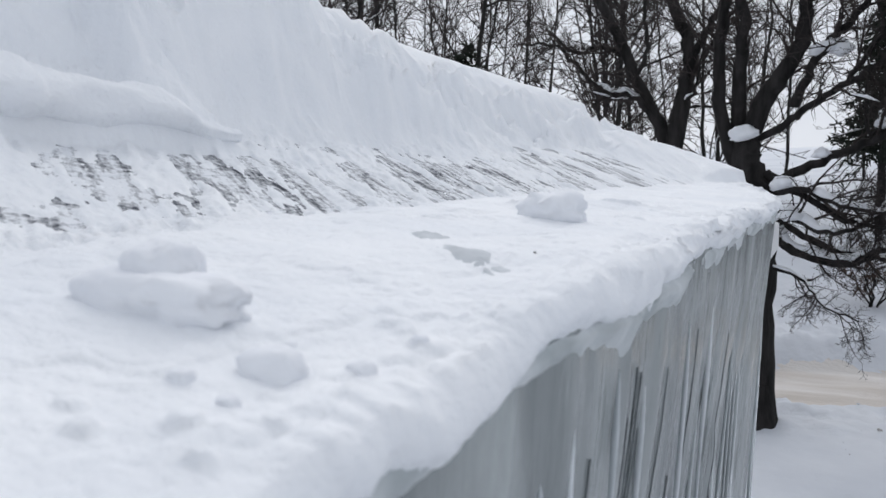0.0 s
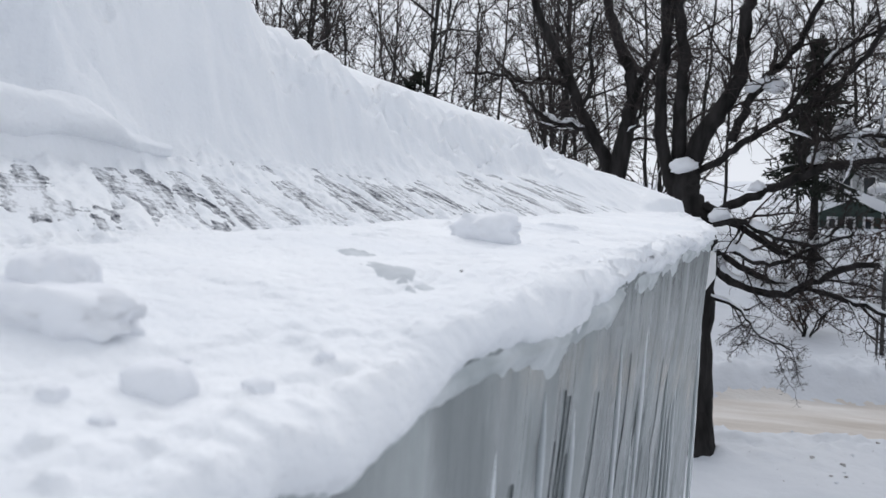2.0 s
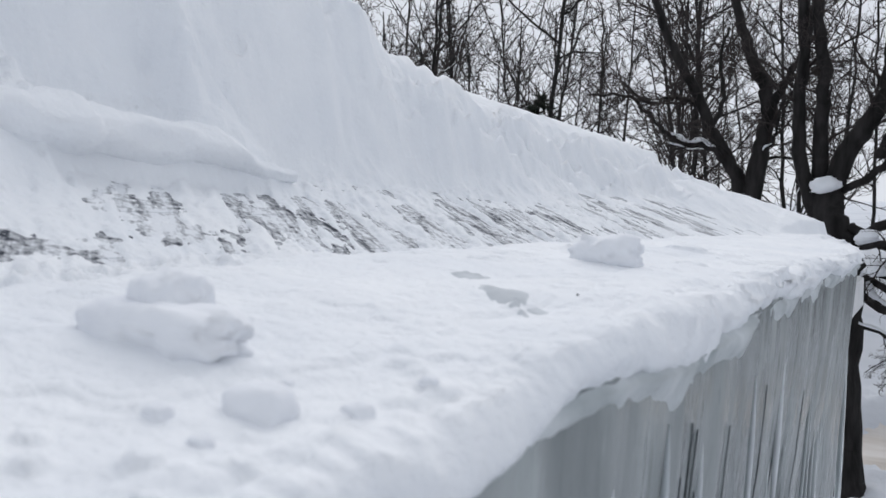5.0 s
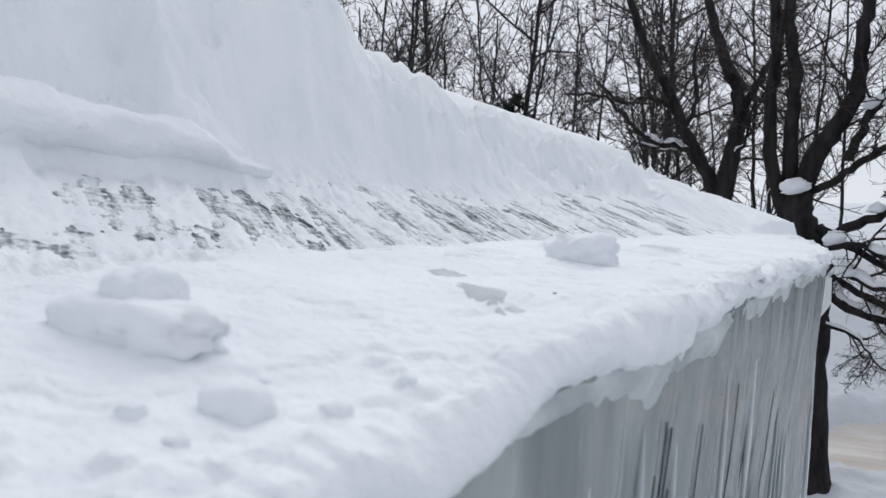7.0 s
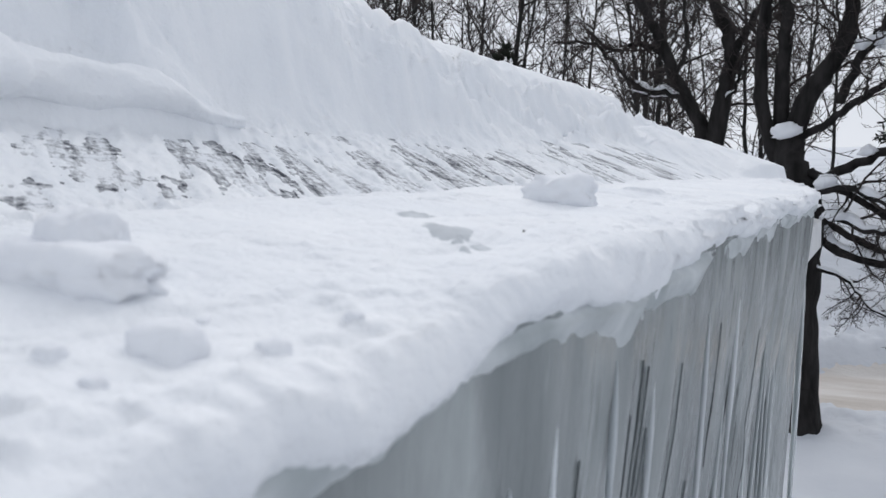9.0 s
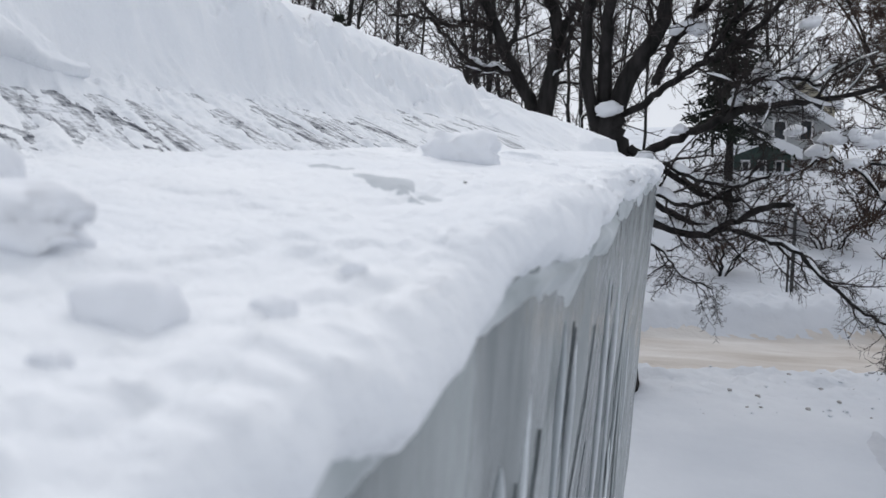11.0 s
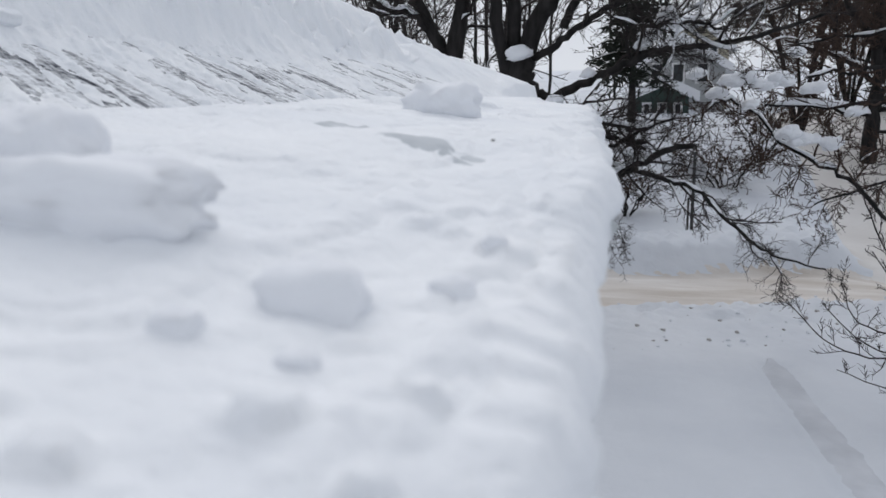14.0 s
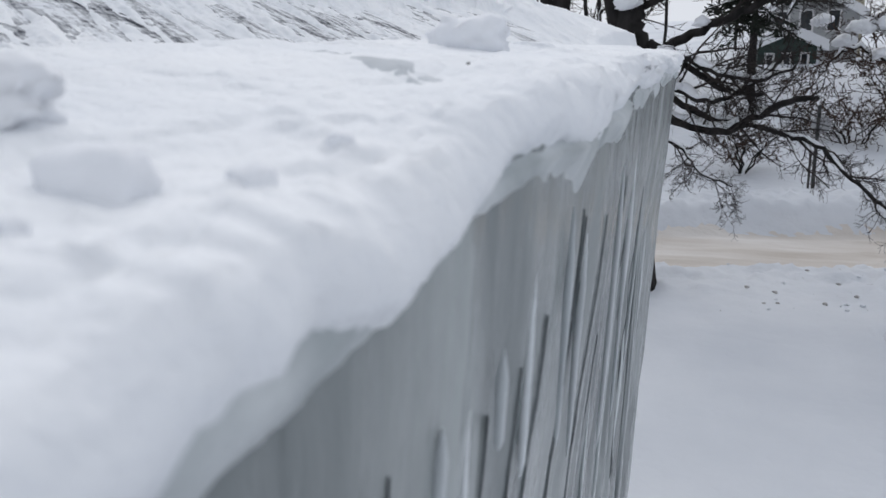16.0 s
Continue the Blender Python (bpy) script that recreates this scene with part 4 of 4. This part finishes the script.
    limbs = (
        ([(7.05, 21.5, -2.2), (7.13, 21.5, -0.9), (7.18, 21.5, 0.5), (7.03, 21.5, 1.95), (6.8, 21.5, 3.4), (6.6, 21.5, 6.5)], 0.21, 0.10, 16, 0.1),
        ([(7.18, 21.5, 0.6), (7.65, 21.5, 1.7), (7.85, 21.5, 2.8), (8.0, 21.5, 5.4)], 0.18, 0.08, 12, 0.1),
        ([(7.18, 21.5, 0.0), (8.2, 21.2, 0.8), (9.6, 21, 1.4)], 0.12, 0.04, 10, 0.5),
        ([(7.1, 21.5, 1.1), (6.3, 21.2, 2.1), (5.4, 21, 3.8)], 0.11, 0.04, 10, 0.2),
        ([(7.1, 21.5, 0.3), (6.1, 21.0, 0.9), (5.0, 20.6, 1.2)], 0.08, 0.03, 14, 0.5),
        ([(7.1, 21.5, -0.4), (8.3, 20.8, -0.3), (9.4, 20.5, 0.0)], 0.07, 0.03, 12, 0.6),
        ([(7.1, 21.5, -0.5), (6.2, 21.0, -0.4), (5.2, 20.6, -0.1)], 0.06, 0.03, 13, 0.4),
        ([(7.1, 21.5, -0.9), (7.9, 20.8, -1.0), (8.8, 20.4, -0.8)], 0.05, 0.03, 11, 0.4),
    )
    for pts, r0, r1, count, snow in limbs:
        line = w.path(pts, 5, 0.03)
        w.add(line, r0, r1, snow)
        w.sprout(line, r0, r1, 3, count, 1.8, 0.15, snow, None, 0.1, 0.35)
    w.finish("street_tree", "tall bare tree beside the side street", twig=RUSSET)


def corner_tree():
    w = Wood(9, 0.0055)
    limbs = (
        ([(6.9, 11.6, -3.2), (6.8, 11.6, -1.0), (6.6, 11.6, 1.0), (6.5, 11.6, 3.0), (6.4, 11.6, 5.5)], 0.26, 0.12, 4, 0),
        ([(6.75, 11.6, -1.3), (4.34, 11, -1.75), (3.54, 10.88, -1.14), (3.04, 10.81, -0.89), (2.59, 10.75, -0.64), (2.21, 10.69, -0.26), (1.83, 10.62, -0.05), (1.58, 10.56, -0.11), (1.4, 10.5, -0.35)], 0.036, 0.012, 16, 0.5),
        ([(6.6, 11.6, 0.3), (5.0, 11.3, 0.55), (3.8, 11, 0.4), (2.8, 10.8, 0.25)], 0.06, 0.015, 12, 0.6),
        ([(6.6, 11.6, -0.4), (4.8, 11.2, 0.0), (3.4, 11, -0.12), (2.3, 10.8, -0.1)], 0.055, 0.015, 12, 0.9),
        ([(6.6, 11.6, 1.1), (4.8, 11.2, 1.6), (3.4, 11, 1.35), (2.3, 10.8, 1.1)], 0.05, 0.015, 20, 0.5),
        ([(6.5, 11.6, 2.2), (4.5, 11.2, 2.5), (3.0, 11, 2.2), (1.9, 10.8, 1.9)], 0.045, 0.015, 20, 0.3),
        ([(6.5, 11.6, 1.6), (5.0, 12.2, 2.0), (3.9, 12.6, 1.9), (2.9, 13, 1.7)], 0.045, 0.015, 20, 0.4),
        ([(6.5, 11.6, 0.8), (5.2, 12.2, 1.1), (4.1, 12.6, 0.9), (3.2, 13, 0.8)], 0.045, 0.015, 16, 0.7),
        ([(6.7, 11.6, -0.8), (5.6, 11.4, -0.75), (4.7, 11.2, -0.6), (3.9, 11, -0.7)], 0.045, 0.015, 12, 0.8),
        ([(6.75, 11.6, -1.1), (5.3, 11.9, -1.05), (4.2, 11.8, -1.2), (3.2, 11.5, -1.5)], 0.035, 0.012, 14, 0.4),
    )
    for k, (pts, r0, r1, count, snow) in enumerate(limbs):
        line = w.path(pts, 5, 0.02)
        w.add(line, r0, r1, snow)
        if k:
            w.sprout(line, r0, r1, 3, count, 1.15, 0.02, snow * 0.7, None, 0.35, 0.2)
    # pillows of snow caught in the drooping branches
    for p, r in (((1.80, 10.4, 0.20), 0.13), ((1.98, 10.45, 0.26), 0.12), ((2.22, 10.5, 0.14), 0.13), ((2.40, 10.5, 0.22), 0.12), ((2.58, 10.5, -0.46), 0.13), ((2.75, 10.55, -0.55), 0.13), ((1.62, 10.5, 0.05), 0.11), ((2.9, 10.7, 0.10), 0.12), ((2.05, 10.5, -0.10), 0.10), ((1.25, 10.5, 0.95), 0.12), ((1.02, 10.4, 0.92), 0.10),
                 ((3.08, 10.55, -0.60), 0.12), ((2.62, 10.6, 0.55), 0.10), ((1.40, 10.5, 0.30), 0.10), ((3.4, 10.7, -0.2), 0.10)):
        w.heap(Vector(p), r)
    w.finish("corner_tree", "bare tree whose snowy branches droop over the street", twig=RUSSET)


def brushy_tree(name, x, y, z0, height, spread, seed, label, snow=0.15, dense=9, stem=0.06):
    """A dense, fine-twigged small tree."""
    w = Wood(seed, 0.00042 * y)
    for k in range(7):
        a = 2 * math.pi * k / 7 + w.rng.random()
        t = Vector((x + spread * 0.6 * math.cos(a), y + spread * 0.4 * math.sin(a), z0 + height * w.rng.uniform(0.75, 1.0)))
        m = Vector((x + spread * 0.22 * math.cos(a), y, z0 + height * 0.5))
        line = w.path([(x, y, z0), m, t], 5, 0.03)
        w.add(line, stem, stem * 0.33, snow)
        w.sprout(line, stem, stem * 0.33, 3, dense, spread * 0.5, 0.1, snow, None, 0.1, 0.3)
    w.finish(name, label, twig=RUSSET)


def shrub():
    w = Wood(12, 0.003)
    root = (4.3, 7.0, -3.15)
    arms = (
        [root, (3.9, 7, -2.5), (3.4, 7, -2.2), (3.01, 7, -2.26), (2.54, 7, -2.28), (2.14, 7, -2.13), (1.80, 7, -1.77)],
        [root, (3.9, 7, -2.2), (3.4, 7, -1.98), (3.0, 7, -2.0), (2.67, 7, -2.06), (2.37, 7, -1.91), (2.26, 7, -1.55)],
        [root, (3.8, 7.1, -2.6), (3.4, 7.1, -2.52), (3.04, 7.1, -2.6), (2.86, 7.1, -2.64), (2.31, 7.1, -2.45)],
        [root, (4.0, 7.2, -2.0), (3.5, 7.2, -1.75), (2.97, 7.2, -1.63), (2.68, 7.2, -1.38), (2.46, 7.2, -0.93), (2.35, 7.2, -0.73)],
        [root, (4.0, 6.9, -2.1), (3.5, 6.9, -1.9), (3.0, 6.9, -1.8), (2.75, 6.9, -1.7), (2.45, 6.9, -1.3)],
        [root, (4.0, 7.3, -1.8), (3.4, 7.3, -1.3), (3.0, 7.3, -0.9), (2.8, 7.3, -0.5)],
        [root, (3.9, 6.8, -2.35), (3.3, 6.8, -2.1), (2.9, 6.8, -2.2), (2.45, 6.8, -2.12), (2.05, 6.8, -1.75)],
    )
    for pts in arms:
        line = w.path(pts, 4, 0.006)
        w.add(line, 0.016, 0.004)
        w.sprout(line, 0.016, 0.004, 2, 15, 0.34, 0.45, 0, None, -0.3, 0.3)
    w.add([Vector(root), Vector(root) + Vector((0, 0, 0.25)), Vector(root) + Vector((-0.05, 0, 0.5))], 0.05, 0.03)
    w.finish("shrub", "bare arching shrub with thin budded twigs", "shrub")


def conifer(x, y, z0, height, width, seed, skirt=0.12):
    rng = random.Random(seed)
    w = Wood(seed)
    w.add([Vector((x, y, z0)), Vector((x, y, z0 + height * 0.5)), Vector((x, y, z0 + height))], 0.14, 0.02)
    for k in range(150):
        f = (k + rng.random()) / 150
        z = z0 + height * (skirt + (0.98 - skirt) * f)
        ln = width * (1 - f) ** 0.8 * rng.uniform(0.6, 1.1) + 0.1
        a = rng.uniform(0, 2 * math.pi)
        d = Vector((math.cos(a), math.sin(a), rng.uniform(-0.35, 0.15)))
        line = [Vector((x, y, z)) + d * (ln * t) + Vector((0, 0, -0.2 * ln * t * t)) for t in (0, 0.3, 0.6, 1.0)]
        w.add(line, 0.016, 0.006, 0.5 if rng.random() < 0.3 else 0)
        for j in range(16):
            t = rng.uniform(0.2, 1.0)
            p = line[0].lerp(line[-1], t)
            e = p + Vector((rng.gauss(0, 0.16), rng.gauss(0, 0.16), rng.gauss(-0.04, 0.10))) * (0.6 + ln * 0.4)
            w.tube(w.twig, [p, p.lerp(e, 0.5), e], [0.012, 0.03, 0.004], 3)
    w.finish("conifer", "dark evergreen with drooping boughs and patches of snow", "tree", "evergreens", twig=NEEDLE)


def wood_prototype(seed, height, thick):
    w = Wood(seed, 0.0125)
    r = w.rng
    top = Vector((r.uniform(-0.8, 0.8), r.uniform(-0.5, 0.5), height))
    trunk = w.path([(0, 0, -0.3), (r.uniform(-0.2, 0.2), 0, height * 0.35), (top.x * 0.6, top.y * 0.6, height * 0.7), top], 5, 0.03)
    w.add(trunk, thick, 0.03, sides=7)
    for k in range(9):
        i = r.randint(3, len(trunk) - 4)
        a = r.uniform(0, 6.28)
        d = Vector((math.cos(a), math.sin(a), r.uniform(0.4, 1.3))).normalized()
        ln = height * r.uniform(0.2, 0.42)
        line = w.path([trunk[i], trunk[i] + d * ln * 0.5 + Vector((0, 0, 0.1)), trunk[i] + d * ln + Vector((0, 0, ln * 0.25))], 4, 0.03)
        w.add(line, thick * 0.4, 0.012, 0.05 if k % 3 == 0 else 0, sides=5)
        w.sprout(line, thick * 0.4, 0.012, 2, 7, ln * 0.6, 0.3, 0, None, 0, 0.15)
    w.sprout(trunk, thick, 0.03, 2, 8, height * 0.2, 0.3, 0, None, 0, 0.15)
    return w.finish("woodland_tree", "slender bare tree of the hillside wood", "tree", "hillside wood")


big_maple()
forked_tree()
right_tree()
corner_tree()
brushy_tree("brushy_tree", 6.0, 24.0, -1.3, 6.6, 4.2, 17, "dense reddish-brown tree crowded with fine twigs", 0.03, 14)
brushy_tree("undergrowth", -4.6, 15.5, -2.6, 3.6, 1.8, 19, "tangled snowy undergrowth below the wood")
brushy_tree("undergrowth", -2.6, 17.0, -2.4, 3.0, 1.6, 23, "low tangled undergrowth with snow on it")
brushy_tree("undergrowth", 0.9, 17.0, -2.7, 1.3, 1.6, 41, "tangled snowy undergrowth across the street", 0.6, 9, 0.0235)
brushy_tree("undergrowth", 3.2, 19.0, -2.5, 1.3, 1.8, 43, "tangled snowy undergrowth across the street", 0.6, 9, 0.0235)
brushy_tree("undergrowth", 4.3, 20.5, -1.9, 1.9, 2.0, 47, "tangled snowy undergrowth across the street", 0.5, 9, 0.0235)
brushy_tree("undergrowth", 9.0, 19.0, -2.3, 3.4, 2.4, 53, "tangled snowy undergrowth beside the side street", 0.5)
brushy_tree("brushy_tree", 8.2, 27.0, -0.8, 7.4, 4.6, 59, "dense reddish-brown tree crowded with fine twigs", 0.03, 13)
shrub()
conifer(-9.2, 20, -1.9, 5.8, 2.6, 31)
conifer(1.2, 22, -1.7, 6.2, 1.4, 32, 0.36)
conifer(9.5, 26, -1.6, 7.0, 2.0, 33)


def hillside_wood():
    protos = [wood_prototype(200 + k, h, t) for k, (h, t) in enumerate(((9, 0.06), (11, 0.085), (8, 0.045), (12, 0.10), (10, 0.07)))]
    rng = random.Random(77)
    spots = []
    for k in range(64):
        y = rng.uniform(24, 62) if k > 24 else rng.uniform(18.5, 27)
        x = rng.uniform(-0.85, 0.42) * y
        if abs(x - 6.7 - (y - 13) * 0.06) < 2.4 or (0 < x < 9 and 24 < y < 40) or (x > -1.5 and y < 32):
            continue
        spots.append((x, y))
    for k in range(28):
        y = rng.uniform(17, 36)
        spots.append(((-0.95 + 0.60 * (k + rng.random()) / 28) * y, y))
    for k in range(8):
        y = rng.uniform(22, 40)
        spots.append(((-0.34 + 0.30 * (k + rng.random()) / 8) * y, y))
    for k, (x, y) in enumerate(spots):
        z = float(ground_z(np.array([x]), np.array([y]))[0])
        m = pose(x, y, z - 0.1, 0, 0, rng.uniform(0, 360))
        if k < len(protos):
            protos[k].matrix_basis = m
        else:
            s = rng.uniform(0.8, 1.25) if y > 27 else rng.uniform(0.6, 0.85)
            ob = copy_thing(protos[k % len(protos)], m)
            ob.scale = (s, s, s)


hillside_wood()


# ---- houses, posts and signs ----
def small_house(name, x0, x1, y0, y1, z0, eave, ridge, wall_mat, label, windows):
    h = thing(name, (x0, y0, z0), label, "house")
    w, d, e, r = x1 - x0, y1 - y0, eave - z0, ridge - z0
    bm = bmesh.new()
    box(bm, 0, w, 0, d, -1.0, e)
    for yy in (0.0, d):
        v = [bm.verts.new(p) for p in ((0, yy, e), (w, yy, e), (w / 2, yy, r))]
        bm.faces.new(v if yy else v[::-1])
    part("wall", bm, wall_mat, h)
    for side, (a, b) in (("roof", (0, w / 2)), ("roof", (w, w / 2))):
        bm = bmesh.new()
        over = -0.3 if a == 0 else 0.3
        slope = (r - e) / (w / 2)
        ez = e - 0.3 * slope
        ring = [(a + over, ez), (b, r), (b, r + 0.38), (a + over, ez + 0.32)]
        p = [bm.verts.new((q[0], -0.3, q[1])) for q in ring]
        s = [bm.verts.new((q[0], d + 0.3, q[1])) for q in ring]
        for i in range(4):
            j = (i + 1) % 4
            bm.faces.new((p[i], p[j], s[j], s[i]))
        bm.faces.new(p)
        bm.faces.new(s)
        bmesh.ops.recalc_face_normals(bm, faces=bm.faces[:])
        part("roof", bm, BRANCH_SNOW, h, "roof slope under thick snow")
    for wx, wz, ww, wh in windows:
        win = box_part("window", wx, wx + ww, -0.05, 0.02, wz, wz + wh, TRIM, h, "white-framed dark window")
        g = box_part("pane", wx + 0.07, wx + ww - 0.07, -0.065, -0.045, wz + 0.07, wz + wh - 0.07, GLASS, win)
    return h


small_house("house", 1.9, 5.2, 32, 38, -0.75, 1.0, 2.0, SIDING, "grey clapboard house with a snowy gable roof", ((0.5, 1.2, 0.5, 0.8), (1.3, 1.2, 0.5, 0.8), (2.2, 1.2, 0.5, 0.8)))
small_house("house", 3.4, 6.6, 40, 46, -0.4, 2.2, 3.5, TAN, "tan house with a snowy gable roof", ((1.2, 2.0, 0.5, 0.8), (2.2, 2.0, 0.5, 0.8)))
small_house("garage", 1.6, 3.3, 27, 30, -0.9, -0.05, 0.3, GREEN_TRIM, "dark green shed with snow on its roof", ((0.2, 0.25, 0.3, 0.45), (0.7, 0.25, 0.3, 0.45), (1.2, 0.25, 0.3, 0.45)))


def sign_post():
    base = float(ground_z(np.array([2.08]), np.array([15.6]))[0])
    post = thing("sign_post", (2.08, 15.6, base - 0.02), "dark metal post with the bare back of a round sign", "sign")
    tall = -1.03 - base
    bm = bmesh.new()
    box(bm, -0.03, 0.03, -0.025, 0.025, 0, tall, 0.004)
    part("post", bm, METAL, post)
    bm = bmesh.new()
    box(bm, -0.10, -0.06, -0.015, 0.015, 0.0, tall * 0.45, 0.004)
    part("brace", bm, METAL, post)
    bm = bmesh.new()
    bmesh.ops.create_cone(bm, cap_ends=True, segments=28, radius1=0.17, radius2=0.17, depth=0.012, matrix=Matrix.Translation((0.06, 0.04, tall - 0.35)) @ Matrix.Rotation(radians(90), 4, "X"))
    part("sign_plate", bm, SIGN_BACK, post, "round bare metal sign back")


def street_sign():
    sign = thing("street_sign", (5.42, 13.0, -3.1), "green street name sign with white lettering on a post", "sign")
    bm = bmesh.new()
    bmesh.ops.create_cone(bm, cap_ends=True, segments=14, radius1=0.03, radius2=0.03, depth=1.55, matrix=Matrix.Translation((0, 0.03, 0.72)))
    part("post", bm, METAL, sign)
    bm = bmesh.new()
    box(bm, -0.42, 0.42, -0.008, 0.008, 1.28, 1.49, 0.004)
    plate = part("sign_plate", bm, SIGN_GREEN, sign, "green sign plate")
    for x0, x1, z0, z1 in ((-0.38, -0.30, 1.32, 1.45), (-0.28, -0.22, 1.32, 1.41), (-0.20, -0.14, 1.32, 1.41), (-0.12, -0.06, 1.32, 1.41), (-0.04, 0.02, 1.32, 1.41), (0.12, 0.32, 1.34, 1.42)):
        box_part("letter_bar", x0, x1, -0.012, -0.0085, z0, z1, SIGN_WHITE, plate)


sign_post()
street_sign()


def street_clods():
    rng = random.Random(91)
    for k in range(110):
        x = rng.uniform(0.0, 4.8)
        y = road_mid(x) - rng.uniform(1.2, 3.2)
        r = rng.choice((0.008, 0.011, 0.015, 0.020, 0.030))
        bm = bmesh.new()
        bmesh.ops.create_icosphere(bm, subdivisions=2, radius=r)
        for v in bm.verts:
            v.co *= 1 + 0.7 * noise.noise(v.co * (1.3 / r) + Vector((k * 3.7, 0, 0)))
            v.co.z *= 0.6
        ob = part("dirty_clod", bm, GROUND if k % 3 else DIRT, None, "", False)
        ob.location = (x, y, float(ground_z(np.array([x]), np.array([y]))[0]) + r * 0.3)
        tagged(ob, "dirty frozen clod thrown up by the plough", "snow clod", "clods beside the street")


street_clods()
